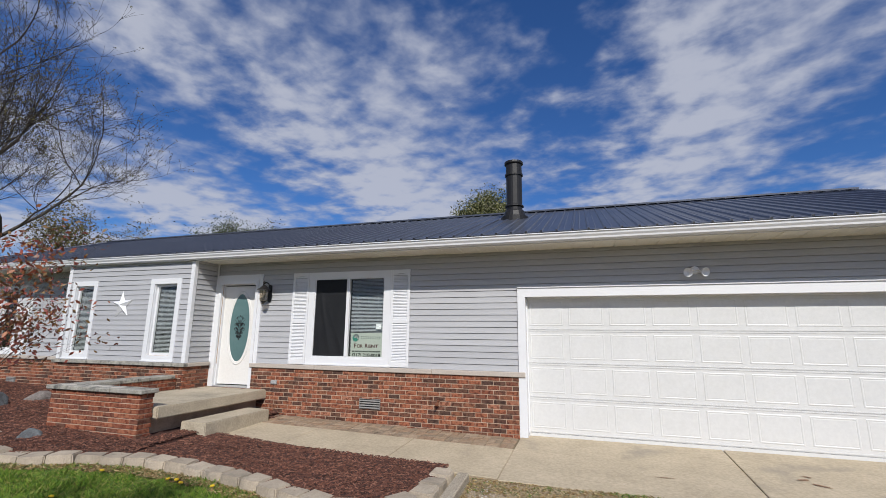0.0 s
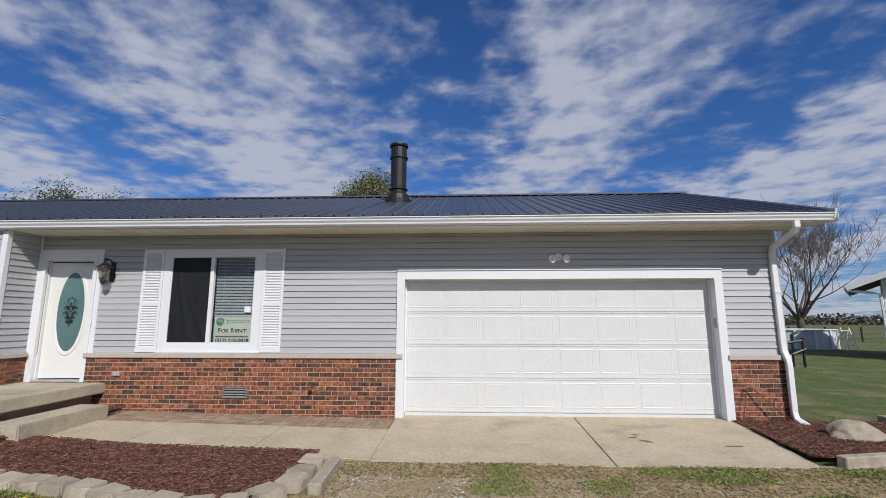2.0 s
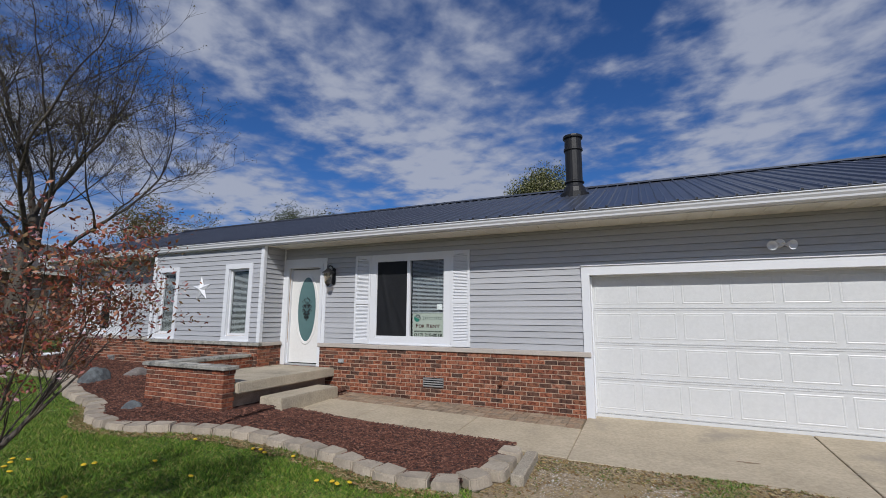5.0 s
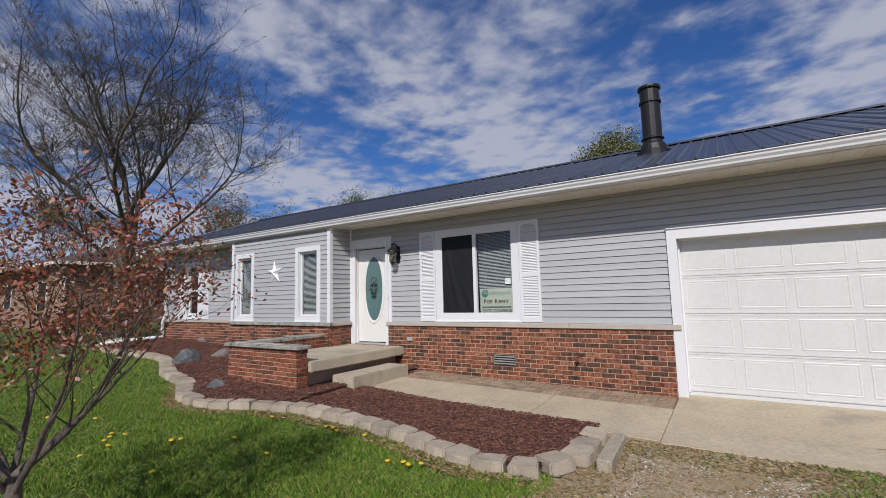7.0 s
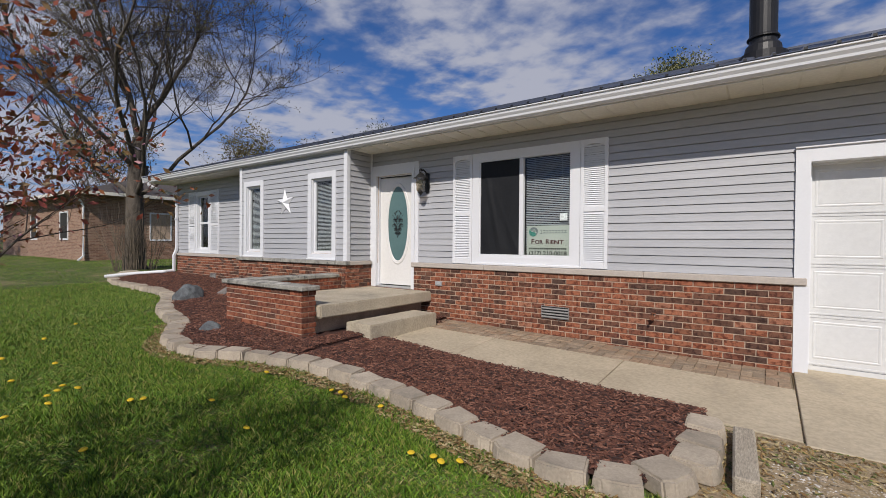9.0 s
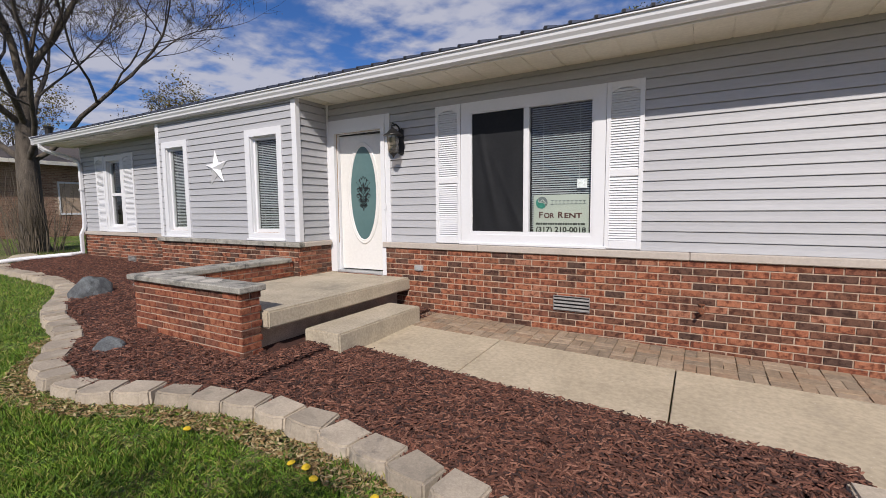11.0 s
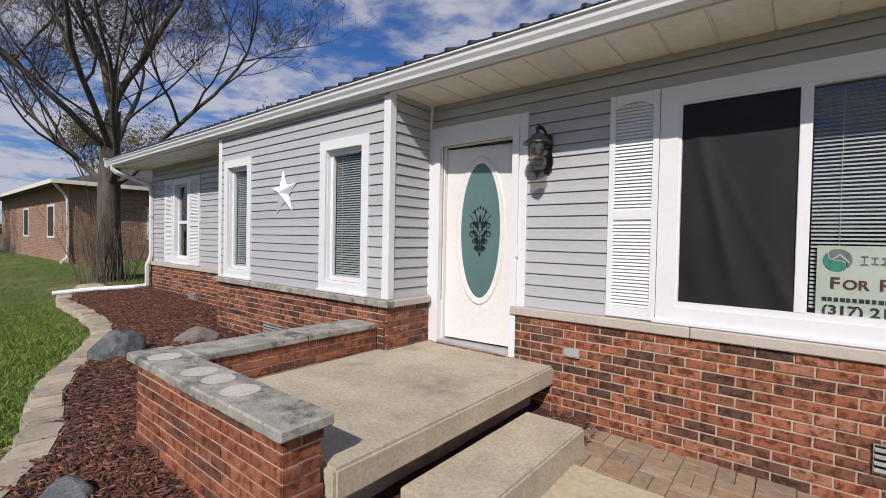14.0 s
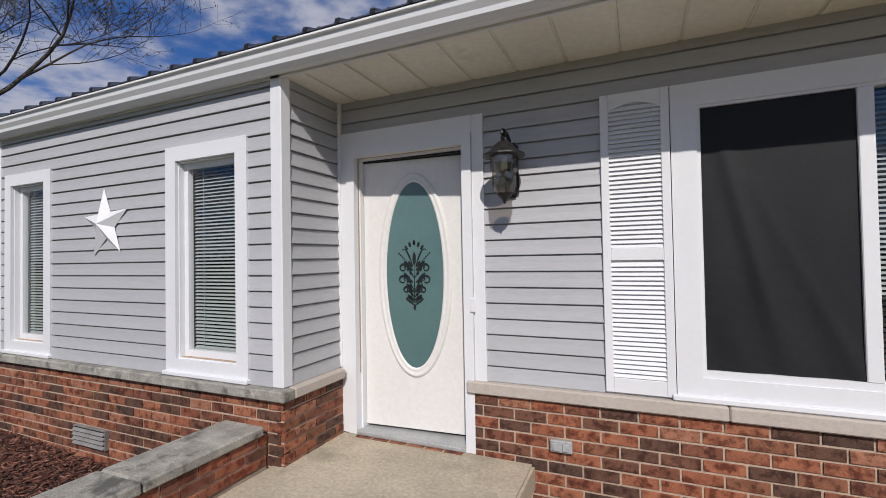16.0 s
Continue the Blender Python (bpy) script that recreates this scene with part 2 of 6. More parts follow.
M_PEBBLE = ramp_material("gravel_stone", [(0.46, 0.41, 0.34), (0.36, 0.30, 0.23), (0.54, 0.50, 0.43), (0.32, 0.26, 0.19), (0.44, 0.36, 0.27), (0.64, 0.61, 0.56)], source="Island", rough=0.9, bump=0.3)
M_LITTER = ramp_material("dry_leaf_litter", [(0.34, 0.225, 0.09), (0.42, 0.31, 0.14), (0.24, 0.14, 0.055), (0.50, 0.40, 0.21), (0.15, 0.18, 0.045)], source="Island", rough=0.9, bump=0.0)
M_ROOF = material("roof_steel", (0.105, 0.115, 0.145), (0.090, 0.100, 0.128), scale=1.2, fine=0.06, rough=0.34, metal=0.5, bump=0.03, bump_scale=8)
M_BLACK = material("black_iron", (0.016, 0.016, 0.017), (0.024, 0.023, 0.023), scale=9, fine=0.2, rough=0.45, metal=0.3, bump=0.1)
M_SCREEN = material("black_fabric", (0.011, 0.012, 0.014), (0.015, 0.016, 0.018), scale=2, fine=0.15, rough=0.6, spec=0.25, bump=0.1, bump_scale=400)
# near-black base colour: the gloom of unlit rooms is painted in
M_DARK = material("painted_unlit_dark", (0.03, 0.028, 0.026), scale=2, rough=0.9)
M_BLIND = material("blind_slat", (0.42, 0.45, 0.47), (0.38, 0.41, 0.43), scale=3, fine=0.05, rough=0.45)
M_TEAL = material("teal_frosted_glass", (0.10, 0.175, 0.175), (0.085, 0.155, 0.157), scale=1.3, fine=0.04, rough=0.22)
M_ETCH = material("black_stencil", (0.012, 0.016, 0.017), scale=8, rough=0.4)
M_GLASS = glass_material("window_glass", ior=1.75)
M_LAMPGLASS = glass_material("lamp_glass", (0.68, 0.62, 0.54), 0)
M_BARK = material("grey_bark", (0.15, 0.125, 0.10), (0.075, 0.062, 0.05), scale=7, fine=0.5, rough=0.95, bump=1.0, bump_scale=22, stretch=(1, 1, 0.25))
M_TWIG = material("dark_twig", (0.060, 0.046, 0.038), (0.034, 0.027, 0.023), scale=6, fine=0.3, rough=0.9)
M_BUD = ramp_material("spring_bud", [(0.16, 0.15, 0.04), (0.12, 0.10, 0.035), (0.22, 0.19, 0.06), (0.10, 0.065, 0.03)], source="Island", bump=0.0)
M_PEAR = ramp_material("pear_leaf", [(0.15, 0.16, 0.045), (0.10, 0.115, 0.03), (0.22, 0.22, 0.085), (0.07, 0.08, 0.022), (0.40, 0.38, 0.24)], source="Island", bump=0.0)
M_NEWLEAF = ramp_material("new_leaf", [(0.06, 0.085, 0.025), (0.045, 0.065, 0.02), (0.09, 0.11, 0.035), (0.04, 0.05, 0.02)], source="Island", bump=0.0)
M_PALE_TWIG = material("pale_far_twig", (0.17, 0.135, 0.11), (0.11, 0.088, 0.072), scale=6, fine=0.3, rough=0.9)
M_CRAB_LEAF = ramp_material("bronze_leaf", [(0.34, 0.085, 0.045), (0.27, 0.06, 0.04), (0.36, 0.13, 0.05), (0.17, 0.07, 0.035), (0.22, 0.13, 0.045)], source="Island", rough=0.5, bump=0.0)
M_BLOSSOM = ramp_material("pink_blossom", [(0.62, 0.33, 0.36), (0.72, 0.48, 0.48), (0.55, 0.22, 0.28), (0.78, 0.62, 0.60)], source="Island", rough=0.6, bump=0.0)
M_ROCK = material("granite_boulder", (0.15, 0.165, 0.17), (0.075, 0.08, 0.085), scale=7, fine=0.45, rough=0.85, bump=0.8, bump_scale=30)
M_ROCK_PALE = material("pale_boulder", (0.40, 0.35, 0.26), (0.30, 0.26, 0.20), scale=5, fine=0.3, rough=0.9, bump=0.7, bump_scale=30)
M_TIMBER = material("weathered_timber", (0.46, 0.40, 0.31), (0.32, 0.275, 0.21), scale=9, fine=0.4, rough=0.95, bump=0.6, bump_scale=50, stretch=(1, 0.15, 1))
M_YELLOW = material("dandelion_yellow", (0.75, 0.52, 0.02), (0.65, 0.42, 0.02), scale=60, rough=0.8)
M_SIGN = material("sign_board", (0.46, 0.50, 0.45), (0.44, 0.48, 0.43), scale=3, fine=0.03, rough=0.4)
M_INK = material("sign_ink", (0.022, 0.026, 0.024), scale=3, rough=0.5)
M_RED_INK = material("sign_red_ink", (0.10, 0.035, 0.035), scale=3, rough=0.5)
M_GREEN_INK = material("sign_green_ink", (0.04, 0.26, 0.20), scale=3, rough=0.5)
M_GREY_INK = material("sign_grey_ink", (0.17, 0.20, 0.20), scale=3, rough=0.5)
M_PAPER = material("white_paper", (0.80, 0.82, 0.82), scale=3, rough=0.7)
M_GREY_METAL = material("galvanised_metal", (0.46, 0.47, 0.47), (0.36, 0.37, 0.37), scale=6, rough=0.5, metal=0.2)
M_RUST = material("rusty_rod", (0.24, 0.085, 0.04), (0.16, 0.06, 0.03), scale=20, rough=0.9)
M_SHINGLE = material("far_roof", (0.10, 0.085, 0.075), (0.075, 0.065, 0.06), scale=3, rough=0.9, bump=0.4, bump_scale=20)
M_TAN = material("tan_wall", (0.52, 0.40, 0.32), (0.46, 0.35, 0.28), scale=3, rough=0.9)
M_WOODS = ramp_material("far_woods", [(0.095, 0.075, 0.055), (0.12, 0.09, 0.065), (0.10, 0.105, 0.05), (0.08, 0.06, 0.05)], source="Island", bump=0.0)
M_POOL = material("pool_wall", (0.62, 0.64, 0.66), (0.54, 0.56, 0.58), scale=2, rough=0.5)
M_SHRUB = material("pale_twig", (0.17, 0.135, 0.095), (0.10, 0.08, 0.06), scale=6, fine=0.3, rough=0.9)
M_BRICK_NEXT = ramp_material("neighbour_brick", BRICKS_NEXT, source="Island")
M_CHAFF = material("bare_patch", (0.24, 0.19, 0.12), scale=4, rough=0.95)


# ---- building helpers ----
def bm_box(bm, x0, x1, y0, y1, z0, z1):
    v = [bm.verts.new((x, y, z)) for x in (x0, x1) for y in (y0, y1) for z in (z0, z1)]
    for f in ((0, 1, 3, 2), (4, 6, 7, 5), (0, 4, 5, 1), (2, 3, 7, 6), (0, 2, 6, 4), (1, 5, 7, 3)):
        bm.faces.new([v[i] for i in f])
    return v


def boxes(*spans):
    bm = bmesh.new()
    for s in spans:
        bm_box(bm, *s)
    return bm


def bevelled(x0, x1, y0, y1, z0, z1, r=0.006, seg=1):
    bm = boxes((x0, x1, y0, y1, z0, z1))
    bmesh.ops.bevel(bm, geom=list(bm.edges), offset=r, segments=seg, affect="EDGES")
    return bm


def finish(name, bm, mat, smooth=False):
    me = bpy.data.meshes.new(name)
    bmesh.ops.recalc_face_normals(bm, faces=list(bm.faces))
    bm.to_mesh(me)
    bm.free()
    me.materials.append(mat)
    if smooth:
        me.polygons.foreach_set("use_smooth", [True] * len(me.polygons))
    return me


def part(name, bm, mat, parent, label="", smooth=False):
    ob = new(name, finish(name, bm, mat, smooth))
    ob.parent = parent
    return tagged(ob, label)


def thing(name, loc, label, category, group="", kind=""):
    ob = new(name)
    ob.matrix_world = loc if isinstance(loc, Matrix) else Matrix.Translation(loc)
    ob.empty_display_size = 0.1
    return tagged(ob, label, category, group, kind)


def raw(name, verts, faces, mat, parent=None, smooth=False):
    me = bpy.data.meshes.new(name)
    me.from_pydata(verts, [], faces)
    me.materials.append(mat)
    if smooth:
        me.polygons.foreach_set("use_smooth", [True] * len(me.polygons))
    ob = new(name, me)
    ob.parent = parent
    return ob


def lathe(profile, n=20):
    """A solid of revolution about z from (radius, height) pairs."""
    bm = bmesh.new()
    rings = [[bm.verts.new((max(r, 1e-4) * math.cos(2 * math.pi * k / n), max(r, 1e-4) * math.sin(2 * math.pi * k / n), z)) for k in range(n)] for r, z in profile]
    for a, b in zip(rings, rings[1:]):
        for k in range(n):
            bm.faces.new((a[k], a[(k + 1) % n], b[(k + 1) % n], b[k]))
    bm.faces.new(rings[0][::-1])
    bm.faces.new(rings[-1])
    return bm


def sweep(bm, pts, ra, rb=None, n=8, square=False, up=Vector((0, 0, 1))):
    """A tube, round or boxed, along points."""
    pts = [Vector(p) for p in pts]
    rb = rb or ra
    rings = []
    for i, p in enumerate(pts):
        d = (pts[min(i + 1, len(pts) - 1)] - pts[max(i - 1, 0)]).normalized()
        s = d.cross(up)
        if s.length < 0.05:
            s = d.cross(Vector((0, 1, 0)))
        s.normalize()
        w = s.cross(d).normalized()
        if square:
            ring = [bm.verts.new(p + s * ra * a + w * rb * b) for a, b in ((-1, -1), (1, -1), (1, 1), (-1, 1))]
        else:
            ring = [bm.verts.new(p + s * ra * math.cos(2 * math.pi * k / n) + w * rb * math.sin(2 * math.pi * k / n)) for k in range(n)]
        rings.append(ring)
    for a, b in zip(rings, rings[1:]):
        for k in range(len(a)):
            bm.faces.new((a[k], a[(k + 1) % len(a)], b[(k + 1) % len(a)], b[k]))
    bm.faces.new(rings[0][::-1])
    bm.faces.new(rings[-1])
    return bm


def cells(x0, x1, z0, z1, holes):
    """The rectangles left of a wall once its openings (x0, x1, z0, z1) are cut."""
    xs = sorted({x0, x1, *[min(max(v, x0), x1) for h in holes for v in h[:2]]})
    zs = sorted({z0, z1, *[min(max(v, z0), z1) for h in holes for v in h[2:]]})
    out = []
    for a, b in zip(zs, zs[1:]):
        for c, d in zip(xs, xs[1:]):
            mx, mz = (c + d) / 2, (a + b) / 2
            if not any(h[0] < mx < h[1] and h[2] < mz < h[3] for h in holes):
                if out and out[-1][1] == c and out[-1][2] == a:
                    out[-1] = (out[-1][0], d, a, b)
                else:
                    out.append((c, d, a, b))
    return out


def clamp(v, lo, hi):
    return max(lo, min(hi, v))


def ground_z(x, y):
    """The lie of the land: it rises gently to the west and falls away from the house."""
    z = -0.10 + 0.032 * clamp(-3 - x, 0, 15) - 0.018 * clamp(-2 - y, 0, 8) - 0.01 * clamp(x - 6, 0, 20)
    return z - 0.15 * clamp((-9.5 - x) / 4, 0, 1) * clamp((-0.2 - y) / 1.2, 0, 1)


def walk_z(x, y):
    return 0.03 - 0.092 * clamp((x + 4.7) / 4.6, 0, 1) + 0.03 * y

# ---- house: walls ----
LEDGE, SOFFIT = 0.935, 2.93
XL, XR, BAYL, BAYR, BAYY = -14.35, 6.02, -9.86, -6.38, -0.58
DOOR = (-6.23, -5.38, 0.47, 2.49)
PICTURE = (-4.03, -2.53, 1.07, 2.57)
GARAGE = (-0.034, 5.034, -0.3, 2.174)
BAY_WINDOWS = ((-9.70, -8.95), (-7.46, -6.66))
FAR_WINDOW = (-13.22, -12.42)


def board_mesh(course=0.1016):
    bm = bmesh.new()
    prof = [(0.0115, course + 0.003), (0.0125, course + 0.003), (0.0125, 0.0), (-0.014, 0.0), (-0.015, 0.001), (-0.015, 0.005), (-0.007, course * 0.5), (-0.003, course - 0.0095), (0.0115, course - 0.0085)]
    rows = [[bm.verts.new((x, y, z)) for y, z in prof] for x in (0.0, 1.0)]
    for k in range(len(prof)):
        bm.faces.new((rows[0][k], rows[0][(k + 1) % len(prof)], rows[1][(k + 1) % len(prof)], rows[1][k]))
    bm.faces.new(rows[0][::-1])
    bm.faces.new(rows[1])
    return finish("siding_board", bm, M_SIDING)


BOARD = board_mesh()


def siding(wall, x0, x1, z0, z1, holes, place):
    """Lapped boards as pieces of a wall; place maps the wall's (along, out, up) to the world."""
    z, k = z0, 0
    while z < z1 - 0.03:
        top = min(z + 0.1016, z1)
        for a, b, c, d in cells(x0, x1, z + 0.02, z + 0.03, [h for h in holes if h[2] - 0.06 < z and h[3] - 0.04 > z]):
            if b - a > 0.02:
                ob = new("siding_board", BOARD)
                ob.parent = wall
                ob.matrix_world = place @ Matrix.Translation((a, 0, z)) @ Matrix.Diagonal((b - a, 1, (top - z) / 0.1016, 1))
        z += 0.1016
        k += 1


def brick_mesh(mat):
    bm = boxes((0, 1, 0, 0.06, 0, 0.0605))
    front = [e for e in bm.edges if all(v.co.y < 0.001 for v in e.verts)]
    bmesh.ops.bevel(bm, geom=front, offset=0.0035, segments=1, affect="EDGES")
    return finish("brick", bm, mat)


BRICK, BRICK_PLANTER = brick_mesh(M_BRICK), brick_mesh(M_BRICK_PLANTER)
rng = random.Random(4)


def brickwork(wall, x0, x1, z0, z1, holes, place, course=0.0705, length=0.205, limit=300, rest_mat=None, mesh=BRICK):
    """Running bond; the first pieces are parts, the rest one joined part."""
    rows = max(1, round((z1 - z0) / course))
    h = (z1 - z0) / rows
    count, rest = 0, []
    for r in range(rows - 1, -1, -1):
        z = z0 + r * h
        x = x0 - (length / 2 if r % 2 else 0.0)
        while x < x1 - 0.015:
            a, b = max(x, x0) + 0.006, min(x + length, x1) - 0.006
            x += length
            if b - a < 0.02 or any(q[0] < (a + b) / 2 < q[1] and q[2] < z + h / 2 < q[3] for q in holes):
                continue
            m = place @ Matrix.Translation((a, rng.uniform(-0.003, 0.002), z + 0.006)) @ Matrix.Diagonal((b - a, 1, (h - 0.012) / 0.0605, 1))
            if count < limit:
                ob = new("brick", mesh)
                ob.parent = wall
                ob.matrix_world = m
            else:
                rest.append(m)
            count += 1
    if rest:
        src, back = BRICK, wall.matrix_basis.inverted()
        base = [v.co.copy() for v in src.vertices]
        verts, faces = [], []
        for m in rest:
            n0 = len(verts)
            verts += [tuple(back @ m @ c) for c in base]
            faces += [tuple(n0 + i for i in p.vertices) for p in src.polygons]
        tagged(raw("brickwork", verts, faces, rest_mat or M_BRICK_FAR, wall), kind="stuff")


FRONT = Matrix.Translation((0, 0.033, 0))          # the wall plane of the siding; pieces face -y
BAYFRONT = Matrix.Translation((0, BAYY + 0.003, 0))
RETURN_E = Matrix.Translation((BAYR - 0.003, 0, 0)) @ pose(0, 0, 0, 0, 0, 90)   # faces +x
RETURN_W = Matrix.Translation((BAYL + 0.003, 0, 0)) @ pose(0, 0, 0, 0, 0, -90)
GABLE_E = Matrix.Translation((XR, 0, 0)) @ pose(0, 0, 0, 0, 0, 90)

holes_front = [DOOR, PICTURE, GARAGE]
wall_front = thing("wall_front", (0, 0, 0), "grey vinyl-sided front wall above red brick", "wall", kind="structure")
part("sheathing", boxes(*[(a, b, 0.045, 0.19, c, d) for a, b, c, d in cells(BAYR - 0.1, XR, LEDGE - 0.04, SOFFIT + 0.1, holes_front)]), M_MORTAR, wall_front)
part("mortar_bed", boxes(*[(a, b, 0.007, 0.19, c, d) for a, b, c, d in cells(-5.36, XR - 0.007, -0.3, 0.855, [GARAGE])]), M_MORTAR, wall_front)
siding(wall_front, BAYR, XR, LEDGE, SOFFIT, [(-6.40, -5.25, 0, 2.67), (-4.14, -2.42, 0, 2.66), (-0.11, 5.12, 0, 2.27)], FRONT)
wall_gable = thing("wall_gable", (0, 0, 0), "grey vinyl-sided end wall above red brick", "wall", kind="structure")
part("mortar_bed", boxes((XR - 0.19, XR - 0.007, 0.19, 7.2, -0.4, 0.855)), M_MORTAR, wall_gable)
gb = boxes((XR - 0.19, XR - 0.02, 0.19, 7.2, 0.85, SOFFIT + 0.1))
vg = [gb.verts.new(p) for p in ((XR - 0.1, -0.1, SOFFIT + 0.1), (XR - 0.1, 7.3, SOFFIT + 0.1), (XR - 0.1, 3.6, 4.40), (XR - 0.02, -0.1, SOFFIT + 0.1), (XR - 0.02, 7.3, SOFFIT + 0.1), (XR - 0.02, 3.6, 4.40))]
for f in ((0, 1, 2), (3, 5, 4), (0, 3, 4, 1), (1, 4, 5, 2), (2, 5, 3, 0)):
    gb.faces.new([vg[i] for i in f])
part("sheathing", gb, M_SIDING, wall_gable)
siding(wall_gable, 0.045, 7.2, LEDGE, SOFFIT, [], GABLE_E @ Matrix.Translation((0, -0.004, 0)))

wall_bay = thing("wall_bay", (0, 0, 0), "grey vinyl-sided projecting bay above red brick", "wall", kind="structure")
bay_holes = [(a + 0.10, b - 0.10, 1.06, 2.46) for a, b in BAY_WINDOWS]
part("sheathing", boxes(*[(a, b, BAYY + 0.015, BAYY + 0.12, c, d) for a, b, c, d in cells(BAYL + 0.02, BAYR - 0.02, LEDGE - 0.04, SOFFIT + 0.1, bay_holes)],
                        (BAYR - 0.12, BAYR - 0.015, BAYY + 0.12, 0.19, LEDGE - 0.04, SOFFIT + 0.1), (BAYL + 0.015, BAYL + 0.12, BAYY + 0.12, 0.19, LEDGE - 0.04, SOFFIT + 0.1)), M_MORTAR, wall_bay)
part("mortar_bed", boxes((BAYL + 0.007, BAYR + 0.02, BAYY - 0.023, BAYY + 0.12, -0.3, 0.87), (BAYR - 0.12, BAYR + 0.02, BAYY + 0.12, 0.19, -0.3, 0.87), (BAYL + 0.007, BAYL + 0.12, BAYY + 0.12, 0.19, -0.3, 0.87)), M_MORTAR, wall_bay)
siding(wall_bay, BAYL, BAYR, LEDGE, SOFFIT + 0.04, [(a + 0.01, b - 0.01, 0, 2.56) for a, b in BAY_WINDOWS], BAYFRONT)
siding(wall_bay, BAYY, 0.03, LEDGE, SOFFIT, [], RETURN_E)
siding(wall_bay, -0.03, -BAYY, LEDGE, SOFFIT, [], RETURN_W)

wall_west = thing("wall_west", (0, 0, 0), "grey vinyl-sided front wall of the bedroom end", "wall", kind="structure")
far_hole = (FAR_WINDOW[0] + 0.08, FAR_WINDOW[1] - 0.08, 1.03, 2.54)
part("sheathing", boxes(*[(a, b, 0.045, 0.19, c, d) for a, b, c, d in cells(XL + 0.02, BAYL + 0.02, LEDGE - 0.04, SOFFIT + 0.1, [far_hole])], (XL + 0.02, XL + 0.19, 0.19, 7.2, -0.3, SOFFIT + 0.1)), M_SIDING, wall_west)
part("mortar_bed", boxes((XL + 0.007, BAYL + 0.02, 0.007, 0.19, -0.3, 0.87)), M_MORTAR, wall_west)
siding(wall_west, XL, BAYL, LEDGE, SOFFIT, [(FAR_WINDOW[0] + 0.01, FAR_WINDOW[1] - 0.01, 0, 2.61)], FRONT)
wall_back = thing("wall_back", (0, 0, 0), "plain back wall of the house", "wall", kind="structure")
part("sheathing", boxes((XL, XR, 7.2, 7.35, -0.4, SOFFIT + 0.1)), M_SIDING, wall_back)
# unseen floor and ceiling, with the indoor darkness put into their colour
floor_in = thing("floor", (0, 0, 0), "floor inside the house, painted near-black as if unlit", "floor", kind="structure")
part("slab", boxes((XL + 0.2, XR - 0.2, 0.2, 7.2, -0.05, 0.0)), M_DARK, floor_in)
ceil = thing("ceiling", (0, 0, 0), "ceiling inside the house, painted near-black as if unlit", "ceiling", kind="structure")
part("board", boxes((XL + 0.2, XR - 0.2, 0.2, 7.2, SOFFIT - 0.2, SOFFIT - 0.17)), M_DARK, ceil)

# ledges of pale stone between brick and siding
ledge = thing("stone_ledge", (0, 0, 0), "pale limestone sill course on top of the brick", "ledge", kind="structure")
for a, b, y in ((-5.36, -3.9, -0.03), (-3.897, -1.6, -0.03), (-1.597, -0.02, -0.03), (5.10, 6.05, -0.03), (XL - 0.02, BAYL - 0.04, -0.03)):
    part("ledge_stone", bevelled(a, b, y, 0.05, 0.855, LEDGE - 0.002, 0.008), M_LEDGE, ledge)
for a, b in ((BAYL - 0.05, -8.2), (-8.197, BAYR + 0.07)):
    part("ledge_stone", bevelled(a, b, BAYY - 0.075, BAYY + 0.03, 0.865, LEDGE - 0.002, 0.008), M_STONE_CAP, ledge, "weathered grey stone")
part("ledge_stone", bevelled(BAYR - 0.02, BAYR + 0.07, BAYY + 0.033, -0.02, 0.865, LEDGE - 0.002, 0.008), M_LEDGE, ledge)
part("ledge_stone", bevelled(XR - 0.03, XR + 0.03, 0.053, 4.0, 0.855, LEDGE - 0.002, 0.008), M_LEDGE, ledge)

# corner posts and inside corners
trim = thing("trim", (0, 0, 0), "white vinyl corner posts of the siding", "trim", kind="structure")
for a, b, c, d in ((BAYR - 0.075, BAYR + 0.016, BAYY - 0.018, BAYY + 0.07), (BAYL - 0.016, BAYL + 0.075, BAYY - 0.018, BAYY + 0.07), (BAYR - 0.005, BAYR + 0.024, -0.005, 0.03)):
    part("corner_post", bevelled(a, b, c, d, LEDGE, SOFFIT + 0.02, 0.006), M_WHITE, trim)
for a, b, c, d in ((XL - 0.016, XL + 0.06, 0.018, 0.09), (XR - 0.06, XR + 0.018, 0.016, 0.09)):
    part("corner_post", bevelled(a, b, c, d, LEDGE, SOFFIT, 0.006), M_SIDING, trim, "grey vinyl corner post")

